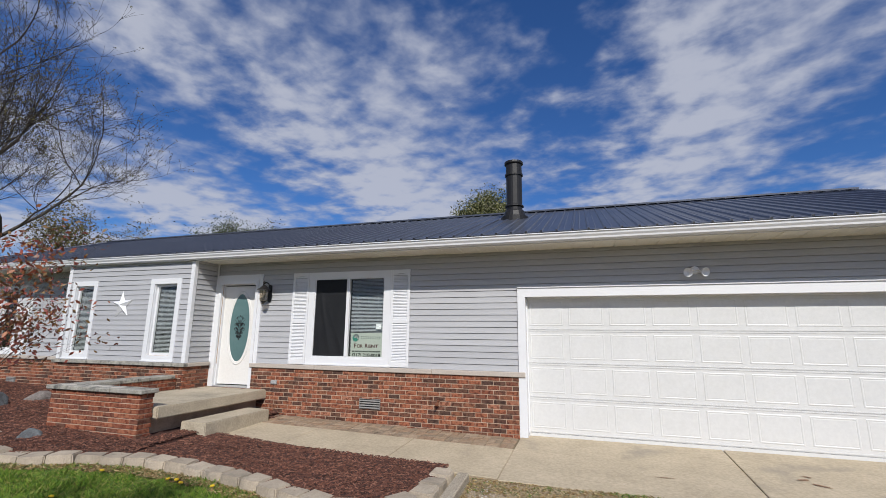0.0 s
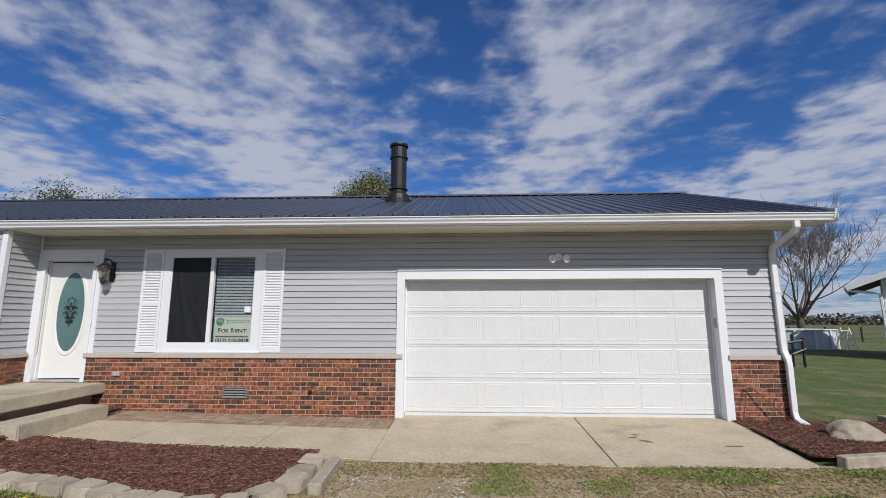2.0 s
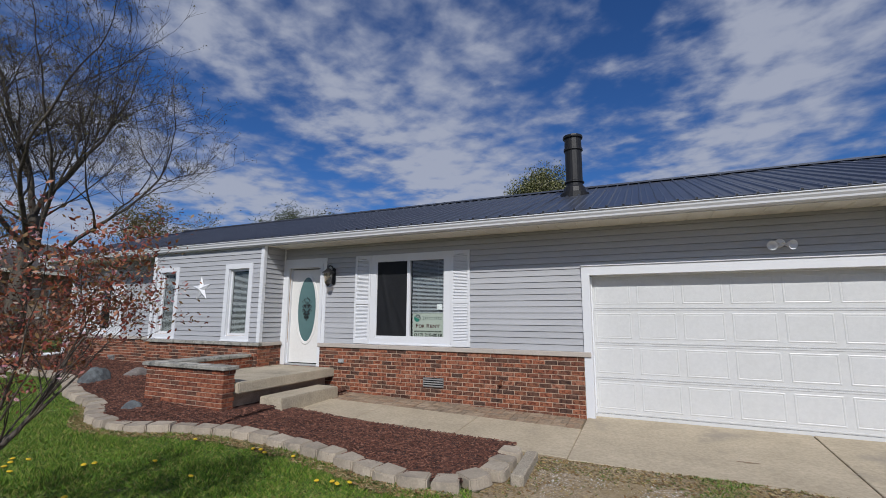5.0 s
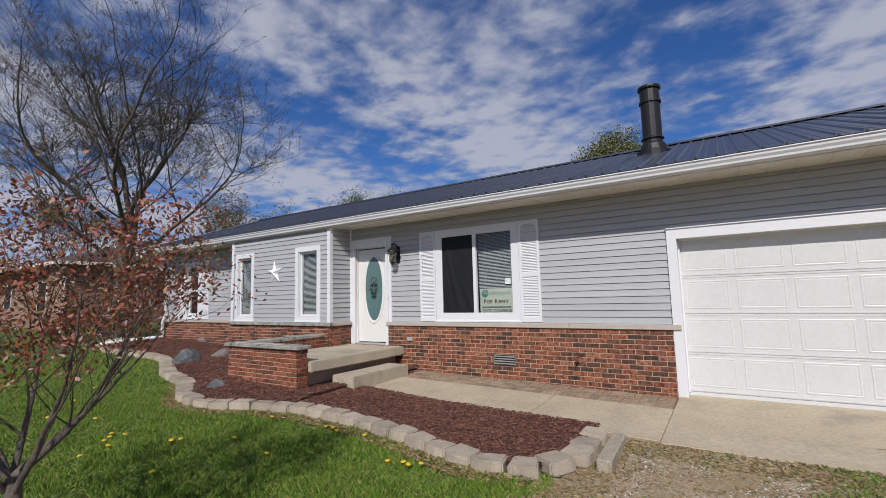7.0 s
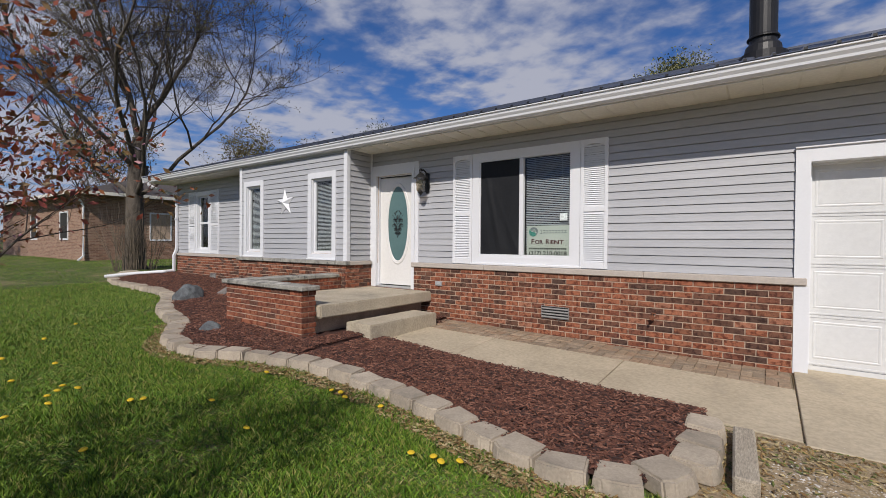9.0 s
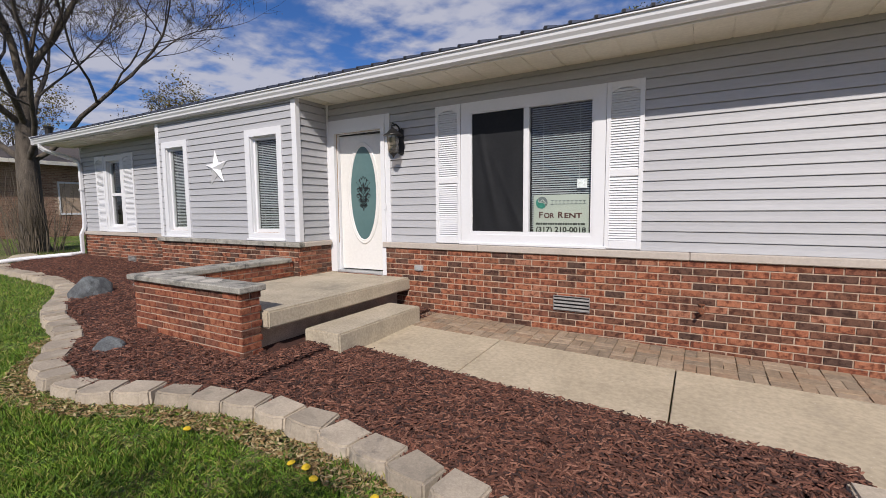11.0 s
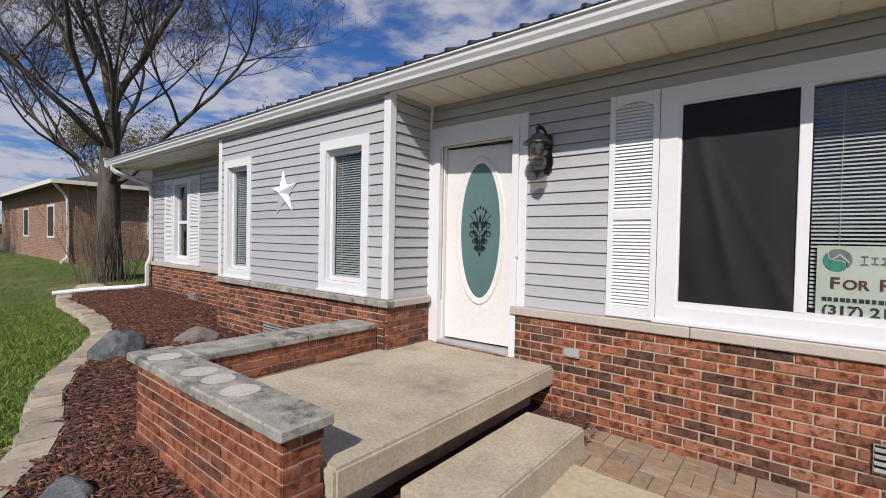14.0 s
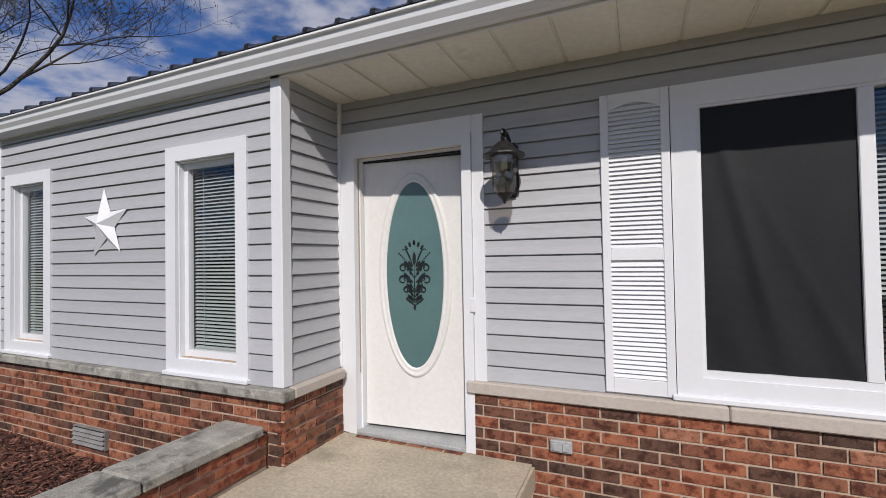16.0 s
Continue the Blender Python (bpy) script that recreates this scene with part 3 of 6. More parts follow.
# ---- roof, soffit, gutter ----
EAVE_Y, EAVE_Z, RIDGE_Y, RIDGE_Z, RXL, RXR = -0.74, 3.055, 3.6, 4.56, -14.75, 6.42
slope = (RIDGE_Z - EAVE_Z) / (RIDGE_Y - EAVE_Y)
roof = thing("roof", (0, 0, 0), "dark grey standing-rib steel gable roof", "roof", kind="structure")
PITCH = 0.2286
xs = RXL
while xs < RXR - 0.05:
    xe = min(xs + 0.914, RXR)
    bm = bmesh.new()
    prof = []
    x = xs
    while x < xe - 0.05:
        nx = min(x + PITCH, xe)
        prof += [(x, 0.0), (x + 0.012, 0.026), (x + 0.034, 0.026), (x + 0.046, 0.0), (x + 0.11, 0.0), (x + 0.117, 0.006), (x + 0.128, 0.006), (x + 0.135, 0.0)]
        x = nx
    prof.append((xe, 0.0))
    ra = [bm.verts.new((x, EAVE_Y, EAVE_Z + h)) for x, h in prof]
    rb = [bm.verts.new((x, RIDGE_Y, RIDGE_Z + h)) for x, h in prof]
    rc = [bm.verts.new((x, EAVE_Y, EAVE_Z - 0.008)) for x, h in prof]
    for k in range(len(prof) - 1):
        bm.faces.new((ra[k], ra[k + 1], rb[k + 1], rb[k]))
        bm.faces.new((rc[k], rc[k + 1], ra[k + 1], ra[k]))
    part("roof_panel", bm, M_ROOF, roof)
    xs = xe
bm = bmesh.new()
vs = [bm.verts.new(p) for p in ((RXL, EAVE_Y + 0.01, EAVE_Z - 0.012), (RXR, EAVE_Y + 0.01, EAVE_Z - 0.012), (RXR, RIDGE_Y, RIDGE_Z - 0.03), (RXL, RIDGE_Y, RIDGE_Z - 0.03), (RXR, 7.95, EAVE_Z - 0.012), (RXL, 7.95, EAVE_Z - 0.012))]
bm.faces.new((vs[0], vs[1], vs[2], vs[3]))
part("deck", bm, M_ROOF, roof)
bm = bmesh.new()
vs = [bm.verts.new(p) for p in ((RXL, RIDGE_Y, RIDGE_Z + 0.005), (RXR, RIDGE_Y, RIDGE_Z + 0.005), (RXR, 7.95, EAVE_Z), (RXL, 7.95, EAVE_Z))]
bm.faces.new(vs)
part("rear_slope", bm, M_ROOF, roof)
bm = bmesh.new()
sweep(bm, [(RXL - 0.01, RIDGE_Y, RIDGE_Z + 0.012), (RXR + 0.01, RIDGE_Y, RIDGE_Z + 0.012)], 0.12, 0.018, square=True)
part("ridge_cap", bm, M_ROOF, roof)
for x in (RXL - 0.012, RXR - 0.012):
    bm = bmesh.new()
    sweep(bm, [(x + 0.012, EAVE_Y, EAVE_Z - 0.035), (x + 0.012, RIDGE_Y, RIDGE_Z - 0.035), (x + 0.012, 7.95, EAVE_Z - 0.035)], 0.014, 0.07, square=True)
    part("rake_board", bm, M_WHITE, roof, "white rake board")
rib_x = RXL + 0.023
# little black blocks under each rib at the eave
bm = bmesh.new()
while rib_x < RXR:
    bm_box(bm, rib_x - 0.014, rib_x + 0.014, EAVE_Y - 0.004, EAVE_Y + 0.02, EAVE_Z - 0.004, EAVE_Z + 0.018)
    rib_x += PITCH
tagged(part("rib_ends", bm, M_BLACK, roof), kind="stuff")

soffit = thing("soffit", (0, 0, 0), "cream vinyl soffit panels under the eave", "soffit", kind="structure")
x = RXL
while x < RXR - 0.02:
    xe = min(x + 0.305, RXR)
    a, b = x + 0.001, xe - 0.001
    part("soffit_panel", boxes((a, b, -0.60, 0.06, SOFFIT - 0.004, SOFFIT + 0.012), (a + 0.012, b - 0.012, -0.60, 0.06, SOFFIT - 0.011, SOFFIT - 0.005)), M_SOFFIT, soffit)
    x = xe
part("soffit_backing", boxes((RXL, RXR, -0.60, 0.2, SOFFIT + 0.013, SOFFIT + 0.03)), M_DARK, soffit)
gutter = thing("gutter", (0, 0, 0), "white aluminium gutter along the eave", "gutter", kind="structure")
bm = bmesh.new()
prof = [(-0.60, 3.03), (-0.60, 2.915), (-0.665, 2.905), (-0.695, 2.93), (-0.70, 2.955), (-0.722, 2.985), (-0.728, 3.02), (-0.745, 3.024), (-0.745, 3.036), (-0.722, 3.036), (-0.716, 2.99), (-0.69, 2.955), (-0.66, 2.913), (-0.606, 2.922), (-0.606, 3.03)]
rows = [[bm.verts.new((x, y, z)) for y, z in prof] for x in (RXL + 0.01, RXR + 0.03)]
for k in range(len(prof)):
    bm.faces.new((rows[0][k], rows[0][(k + 1) % len(prof)], rows[1][(k + 1) % len(prof)], rows[1][k]))
part("channel", bm, M_WHITE, gutter)
for x in (RXL + 0.005, RXR + 0.03):
    part("end_cap", boxes((x, x + 0.006, -0.74, -0.60, 2.91, 3.035)), M_WHITE, gutter)
part("fascia", boxes((RXL, RXR, -0.598, -0.58, 2.90, 3.06)), M_WHITE, gutter)


def downspout(pts, name="downspout"):
    t = thing(name, (0, 0, 0), "white aluminium downspout strapped to the wall", "downspout")
    bm = bmesh.new()
    sweep(bm, pts, 0.042, 0.032, square=True, up=Vector((0, 1, 0.001)))
    bmesh.ops.bevel(bm, geom=list(bm.edges), offset=0.006, segments=1, affect="EDGES")
    part("pipe", bm, M_WHITE, t)
    return t


d = downspout([(5.90, -0.66, 2.93), (5.90, -0.66, 2.84), (5.91, -0.60, 2.78), (5.93, -0.06, 2.62), (5.935, -0.015, 2.55), (5.94, -0.012, 1.10), (5.94, -0.02, 1.00), (5.945, -0.075, 0.88), (5.95, -0.085, 0.80), (5.95, -0.075, 0.10), (5.96, -0.10, 0.0), (6.0, -0.26, -0.07)])
part("strap", boxes((5.885, 5.995, -0.06, 0.0, 1.9, 1.93)), M_WHITE, d)
d = downspout([(-14.5, -0.66, 2.93), (-14.5, -0.66, 2.85), (-14.46, -0.60, 2.79), (-14.32, -0.06, 2.60), (-14.3, -0.015, 2.5), (-14.3, -0.012, 1.12), (-14.3, -0.03, 1.0), (-14.3, -0.09, 0.86), (-14.3, -0.09, 0.40)])
part("strap", boxes((-14.36, -14.24, -0.06, 0.0, 1.9, 1.93)), M_WHITE, d)
hose = thing("drain_pipe", (0, 0, 0), "white corrugated drain pipe lying on the mulch", "drain pipe")
pts = []
for k in range(70):
    u = k / 69
    if u < 0.18:
        pts.append((-14.3, -0.09 - 0.25 * (u / 0.18) ** 2, 0.42 - 0.02 * u / 0.18))
    else:
        w = (u - 0.18) / 0.82
        pts.append((-14.3 - 0.9 * w - 0.15 * math.sin(w * 3), -0.34 - 1.15 * w, 0.40 - 0.13 * w))
bm = bmesh.new()
sweep(bm, pts, 0.05, n=10)
for i, v in enumerate(bm.verts):
    if (i // 10) % 2:
        c = Vector(pts[min(i // 10, 69)])
        v.co = c + (v.co - c) * 0.86
part("corrugated_pipe", bm, M_WHITE, hose)

# chimney flue
flue = thing("chimney_flue", (-0.45, 2.15, 4.03), "black steel stove flue standing on the metal roof", "chimney")
part("flashing", lathe([(0.30, -0.12), (0.30, 0.04), (0.24, 0.06), (0.225, 0.16), (0.20, 0.20)], 24), M_BLACK, flue, smooth=False)
part("pipe", lathe([(0.175, 0.1), (0.175, 0.98), (0.18, 0.98), (0.18, 1.0), (0.20, 1.0), (0.20, 1.04), (0.18, 1.05), (0.175, 1.26), (0.19, 1.27)], 24), M_BLACK, flue)
part("storm_collar", lathe([(0.185, 0.27), (0.205, 0.28), (0.205, 0.30), (0.18, 0.32)], 24), M_BLACK, flue)
part("cap", lathe([(0.15, 1.27), (0.205, 1.275), (0.21, 1.30), (0.205, 1.33), (0.17, 1.345), (0.0, 1.35)], 24), M_BLACK, flue)

# ---- openings ----
def frame_ring(x0, x1, z0, z1, w, y0, y1, wb=None):
    wb = wb or w
    bm = boxes((x0, x0 + w, y0, y1, z0, z1), (x1 - w, x1, y0, y1, z0, z1), (x0 + w, x1 - w, y0, y1, z1 - w, z1), (x0 + w, x1 - w, y0, y1, z0, z0 + wb))
    return bm


def blinds(parent, x0, x1, z0, z1, y, pitch=0.032):
    z = z1
    k = 0
    while z > z0:
        bm = bmesh.new()
        q = [bm.verts.new(p) for p in ((x0, y - 0.008, z - 0.006), (x1, y - 0.008, z - 0.006), (x1, y + 0.010, z + 0.007), (x0, y + 0.010, z + 0.007), (x0, y - 0.008, z - 0.0075), (x1, y - 0.008, z - 0.0075), (x1, y + 0.010, z + 0.0055), (x0, y + 0.010, z + 0.0055))]
        bm.faces.new(q[:4])
        bm.faces.new(q[4:][::-1])
        bm.faces.new((q[0], q[1], q[5], q[4]))
        part("slat", bm, M_BLIND, parent)
        z -= pitch
    for u in (0.2, 0.8):
        x = x0 + (x1 - x0) * u
        part("cord", boxes((x - 0.002, x + 0.002, y - 0.012, y - 0.009, z0, z1)), M_BLIND, parent)


def pane(parent, x0, x1, z0, z1, y):
    bm = bmesh.new()
    bm.faces.new([bm.verts.new(v) for v in ((x0, y, z0), (x1, y, z0), (x1, y, z1), (x0, y, z1))])
    p = new("glass_pane", bpy.data.meshes.new("glass_pane"))
    bm.to_mesh(p.data)
    bm.free()
    p.data.materials.append(M_GLASS)
    p.parent = parent
    p.visible_shadow = False
    return p


# front picture window
window_1 = thing("window_1", (0, 0, 0), "white two-light sliding picture window with dark panes", "window", kind="structure")
part("casing", frame_ring(-4.135, -2.415, 0.94, 2.672, 0.125, 0.012, 0.046), M_WHITE, window_1)
part("frame", frame_ring(-4.012, -2.54, 1.063, 2.552, 0.021, 0.022, 0.09, 0.043), M_WHITE, window_1)
part("mullion", bevelled(-3.325, -3.26, 0.018, 0.085, 1.104, 2.532, 0.004), M_WHITE, window_1)
part("sash_frame", frame_ring(-3.991, -3.30, 1.106, 2.531, 0.022, 0.040, 0.07), M_WHITE, window_1)
part("sill", bevelled(-4.16, -2.39, -0.012, 0.046, 0.936, 0.968, 0.006), M_WHITE, window_1)
pane(window_1, -3.97, -3.31, 1.125, 2.51, 0.066)
pane(window_1, -3.262, -2.56, 1.105, 2.532, 0.066)
cover = thing("window_cover", (0, 0, 0), "black fabric sheet stretched over a window pane", "curtain")
bm = bmesh.new()
nx, nz = 26, 40
grid = [[bm.verts.new((-3.988 + 0.665 * i / nx, 0.034 + 0.004 * math.sin(i * 0.7 + 3 * math.sin(j * 0.09)) * (1 - j / nz) - 0.016 * math.exp(-((i - 2 - (nz - j) * 0.30) / 1.3) ** 2) * math.sin(math.pi * j / nz) - 0.010 * math.exp(-((i - 1 - (nz - j) * 0.62) / 1.1) ** 2) * (1 - j / nz), 1.107 + 1.422 * j / nz)) for i in range(nx + 1)] for j in range(nz + 1)]
for j in range(nz):
    for i in range(nx):
        bm.faces.new((grid[j][i], grid[j][i + 1], grid[j + 1][i + 1], grid[j + 1][i]))
part("sheet", bm, M_SCREEN, cover, smooth=True)
blind = thing("window_blind", (0, 0, 0), "half-tilted grey venetian blind behind the pane", "blind")
blinds(blind, -3.25, -2.565, 1.12, 2.52, 0.115, 0.0255)
# added boards close behind the window; their near-black paint stands for room shade
back = thing("dark_room_lining", (0, 0, 0), "near-black boards painted as the unlit room behind the blinds", "room", kind="structure")
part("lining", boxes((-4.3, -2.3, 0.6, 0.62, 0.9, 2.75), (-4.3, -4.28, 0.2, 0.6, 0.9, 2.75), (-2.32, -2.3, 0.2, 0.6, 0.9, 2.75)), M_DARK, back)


def text_part(body, size, x, y, z, mat, parent, name):
    cu = bpy.data.curves.new(name, "FONT")
    cu.body, cu.size, cu.align_x, cu.align_y, cu.extrude = body, size, "CENTER", "CENTER", 0.0008
    cu.offset = 0.0022
    tmp = new("lettering", cu)
    me = bpy.data.meshes.new_from_object(tmp.evaluated_get(bpy.context.evaluated_depsgraph_get()))
    bpy.data.objects.remove(tmp)
    me.materials.clear()
    me.materials.append(mat)
    ob = new(name, me)
    ob.parent = parent
    ob.matrix_world = Matrix.Translation((x, y, z)) @ pose(0, 0, 0, 90, 0, 0)
    return ob


# the letting sign stands in the right light, against the glass
SX, SZ = -2.903, 1.311
sign = thing("rent_sign", (SX, 0.085, SZ), "pale green for-rent sign standing inside the window", "sign")
part("board", bevelled(-0.316, 0.316, 0.0, 0.006, -0.222, 0.222, 0.002), M_SIGN, sign)
bpy.context.view_layer.update()


def print_line(body, size, x0, x1, z, mat):
    """A line of lettering fitted between x0 and x1 on the sign's face."""
    ob = text_part(body, size, SX + (x0 + x1) / 2, 0.082, SZ + z, mat, sign, "lettering")
    ob.matrix_world = ob.matrix_world @ Matrix.Diagonal(((x1 - x0) / ob.dimensions.x if ob.dimensions.x else 1, 1, 1, 1))


print_line("F", 0.098, -0.249, -0.205, -0.012, M_RED_INK)
print_line("OR", 0.080, -0.192, -0.070, -0.018, M_RED_INK)
print_line("R", 0.098, -0.030, 0.030, -0.012, M_RED_INK)
print_line("ENT", 0.080, 0.044, 0.239, -0.018, M_RED_INK)
print_line("(317) 210-0018", 0.080, -0.285, 0.285, -0.178, M_INK)
for k in range(20):
    x = -0.285 + 0.57 * k / 20
    part("line_of_print", boxes((x, x + 0.019 + 0.004 * (k % 3 == 0), -0.004, -0.001, -0.122, -0.098)), M_INK, sign)
for k in range(9):
    x, big = -0.112 + 0.045 * k, 0.006 if k == 0 else 0.0
    part("name_bar", boxes((x, x + 0.033, -0.004, -0.001, 0.112 - big, 0.120 - big), (x, x + 0.033, -0.004, -0.001, 0.148 + big, 0.156 + big), (x + 0.013, x + 0.019, -0.004, -0.001, 0.120 - big, 0.148 + big)), M_GREY_INK, sign)
for nm, mat, half in (("emblem_swirl", M_GREEN_INK, 1), ("emblem_disc", M_GREY_INK, -1)):
    bm = bmesh.new()
    rim = [(0.066 * math.cos(radians(130 + half * 180 * k / 20)), 0.066 * math.sin(radians(130 + half * 180 * k / 20))) for k in range(21)]
    wave = [(0.066 * (1 - 2 * k / 20) * math.cos(radians(310)) + 0.020 * math.sin(2 * math.pi * k / 20) * math.cos(radians(40)), 0.066 * (1 - 2 * k / 20) * math.sin(radians(310)) + 0.020 * math.sin(2 * math.pi * k / 20) * math.sin(radians(40))) for k in range(1, 20)]
    pts = rim + wave
    off = -0.003 * half
    f = bm.faces.new([bm.verts.new((-0.218 + u + off, -0.003, 0.133 + w + off)) for u, w in pts])
    bmesh.ops.triangulate(bm, faces=[f])
    part(nm, bm, mat, sign)
part("emblem_roof", sweep(sweep(bmesh.new(), [(-0.245, -0.0045, 0.135), (-0.206, -0.0045, 0.168)], 0.004, 0.001, square=True, up=Vector((0, 1, 0))), [(-0.206, -0.0045, 0.168), (-0.163, -0.0045, 0.118)], 0.004, 0.001, square=True, up=Vector((0, 1, 0))), M_SIGN, sign)
note = thing("paper_note", (-2.665, 0.075, 1.65), "small white paper note stuck inside the glass", "note")
part("sheet", boxes((-0.054, 0.054, 0.0, 0.002, -0.05, 0.05)), M_PAPER, note)


def shutter(x0, x1, z0, z1, y0=0.004):
    """A louvred shutter with two fields and an arched top rail."""
    s = thing("shutter", ((x0 + x1) / 2, y0, z0), "white louvred plastic shutter beside the window", "shutter", "window shutters")
    w, h = (x1 - x0) / 2, z1 - z0
    st = 0.045
    part("stile", bevelled(-w, -w + st, 0, 0.028, 0, h, 0.003), M_WHITE, s)
    part("stile", bevelled(w - st, w, 0, 0.028, 0, h, 0.003), M_WHITE, s)
    mid = h * 0.46
    for a, b in ((0, 0.085), (mid - 0.035, mid + 0.035), (h - 0.06, h)):
        part("rail", bevelled(-w + st, w - st, 0.001, 0.027, a, b, 0.003), M_WHITE, s)
    bm = bmesh.new()
    n = 12
    top = [bm.verts.new((-w + st + (2 * w - 2 * st) * k / n, y, h - 0.058)) for y in (0.002, 0.026) for k in range(n + 1)]
    low = [bm.verts.new((-w + st + (2 * w - 2 * st) * k / n, y, h - 0.058 - 0.045 * (2 * abs(k / n - 0.5)) ** 2 - 0.004)) for y in (0.002, 0.026) for k in range(n + 1)]
    for k in range(n):
        bm.faces.new((top[k], top[k + 1], low[k + 1], low[k]))
        bm.faces.new((low[k], low[k + 1], low[k + n + 2], low[k + n + 1]))
    part("arched_rail", bm, M_WHITE, s)
    part("back_board", boxes((-w + st, w - st, 0.021, 0.024, 0.08, h - 0.05)), M_WHITE, s)
    lou = finish("louvre", boxes((-w + st, w - st, 0.008, 0.012, -0.014, 0.014)), M_WHITE)
    z = 0.105
    while z < h - 0.075:
        if not mid - 0.05 < z < mid + 0.05:
            ob = new("louvre", lou)
            ob.parent = s
            ob.matrix_basis = pose(0, 0.004, z, -32, 0, 0)
        z += 0.0265
    return s


shutter(-4.505, -4.14, 0.945, 2.672)
shutter(-2.41, -2.045, 0.945, 2.672)
shutter(-13.62, -13.225, 0.945, 2.63)
shutter(-12.415, -11.96, 0.945, 2.63)


def tall_window(n, x0, x1, z0, z1, y, label, slats=True):
    w = thing("window_%d" % n, (0, 0, 0), label, "window", kind="structure")
    part("casing", frame_ring(x0, x1, z0, z1, 0.105, y - 0.02, y + 0.014), M_WHITE, w)
    part("reveal", frame_ring(x0 + 0.10, x1 - 0.10, z0 + 0.10, z1 - 0.10, 0.012, y + 0.008, y + 0.12), M_WHITE, w)
    part("sash_frame", frame_ring(x0 + 0.112, x1 - 0.112, z0 + 0.112, z1 - 0.112, 0.04, y + 0.05, y + 0.09, 0.05), M_WHITE, w)
    part("sill", bevelled(x0 - 0.01, x1 + 0.01, y - 0.045, y + 0.01, z0 - 0.008, z0 + 0.022, 0.005), M_WHITE, w)
    pane(w, x0 + 0.15, x1 - 0.15, z0 + 0.16, z1 - 0.15, y + 0.07)
    # added near-black boards behind the pane, painted as the room's shade
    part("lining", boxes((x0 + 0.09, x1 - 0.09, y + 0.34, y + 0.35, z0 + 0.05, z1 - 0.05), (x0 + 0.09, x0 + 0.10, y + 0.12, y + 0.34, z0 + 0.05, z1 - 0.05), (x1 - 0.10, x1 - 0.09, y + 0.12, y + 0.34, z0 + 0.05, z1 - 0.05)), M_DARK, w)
    if slats:
        b = thing("window_blind", (0, 0, 0), "grey venetian blind lowered behind the pane", "blind", "window blinds")
        blinds(b, x0 + 0.14, x1 - 0.14, z0 + 0.17, z1 - 0.15, y + 0.115, 0.0255)
        part("bottom_rail", boxes((x0 + 0.14, x1 - 0.14, y + 0.105, y + 0.125, z0 + 0.15, z0 + 0.168)), M_BLIND, b)
    return w


for k, (a, b) in enumerate(BAY_WINDOWS):
    tall_window(2 + k, a, b, 0.945, 2.57, BAYY, "tall white single-hung window with a lowered blind")
w4 = tall_window(4, FAR_WINDOW[0], FAR_WINDOW[1], 0.945, 2.62, 0.033, "white double-hung bedroom window with dark panes", False)
part("meeting_rail", boxes((FAR_WINDOW[0] + 0.13, FAR_WINDOW[1] - 0.13, 0.075, 0.12, 1.74, 1.80)), M_WHITE, w4)

# ---- front door ----
door_1 = thing("door_1", (0, 0, 0), "white front door with an oval teal glass, slightly ajar", "door", kind="structure")
x0, x1, z0, z1 = DOOR
part("casing", boxes((x0 - 0.20, x0 - 0.07, 0.006, 0.044, 0.46, z1 + 0.19), (x1 + 0.07, x1 + 0.15, 0.010, 0.044, 0.46, z1 + 0.19), (x0 - 0.07, x1 + 0.07, 0.006, 0.044, z1 + 0.07, z1 + 0.19)), M_WHITE, door_1)
part("brickmould", boxes((x0 - 0.068, x0 - 0.002, -0.006, 0.06, 0.46, z1 + 0.068), (x1 + 0.002, x1 + 0.068, -0.006, 0.06, 0.46, z1 + 0.068), (x0 - 0.002, x1 + 0.002, -0.006, 0.06, z1 + 0.002, z1 + 0.068)), M_WHITE, door_1)
part("jamb", boxes((x0 - 0.002, x0 + 0.012, 0.06, 0.19, 0.46, z1), (x1 - 0.012, x1 + 0.002, 0.06, 0.19, 0.46, z1), (x0, x1, 0.06, 0.19, z1 - 0.012, z1 + 0.002)), M_WHITE, door_1)
# black strips added to paint the dark gap above and beside the ajar leaf
part("weatherstrip", boxes((x0 + 0.012, x1 - 0.012, 0.10, 0.15, z1 - 0.024, z1 - 0.0125), (x1 - 0.018, x1 - 0.0125, 0.10, 0.15, 0.49, z1 - 0.025)), M_BLACK, door_1, "black strip standing for the shaded gap round the leaf")
part("threshold", bevelled(x0, x1, -0.01, 0.19, 0.455, 0.485, 0.006), M_GREY_METAL, door_1)
HINGE = Matrix.Translation((x0 + 0.014, 0.105, 0.0)) @ pose(0, 0, 0, 0, 0, 3.8)
leaf = thing("door_leaf", HINGE, "", "")
leaf.parent = door_1
W, ZB, ZT = x1 - x0 - 0.03, 0.503, 2.462
OX, OZ, OA, OB = W * 0.5, 1.62, 0.226, 0.676


def oval_ring(bm, a0, b0, y0, a1, b1, y1, n=56):
    r0 = [bm.verts.new((OX + a0 * math.cos(2 * math.pi * k / n), y0, OZ + b0 * math.sin(2 * math.pi * k / n))) for k in range(n)]
    r1 = [bm.verts.new((OX + a1 * math.cos(2 * math.pi * k / n), y1, OZ + b1 * math.sin(2 * math.pi * k / n))) for k in range(n)]
    for k in range(n):
        bm.faces.new((r0[k], r0[(k + 1) % n], r1[(k + 1) % n], r1[k]))
    return r0, r1


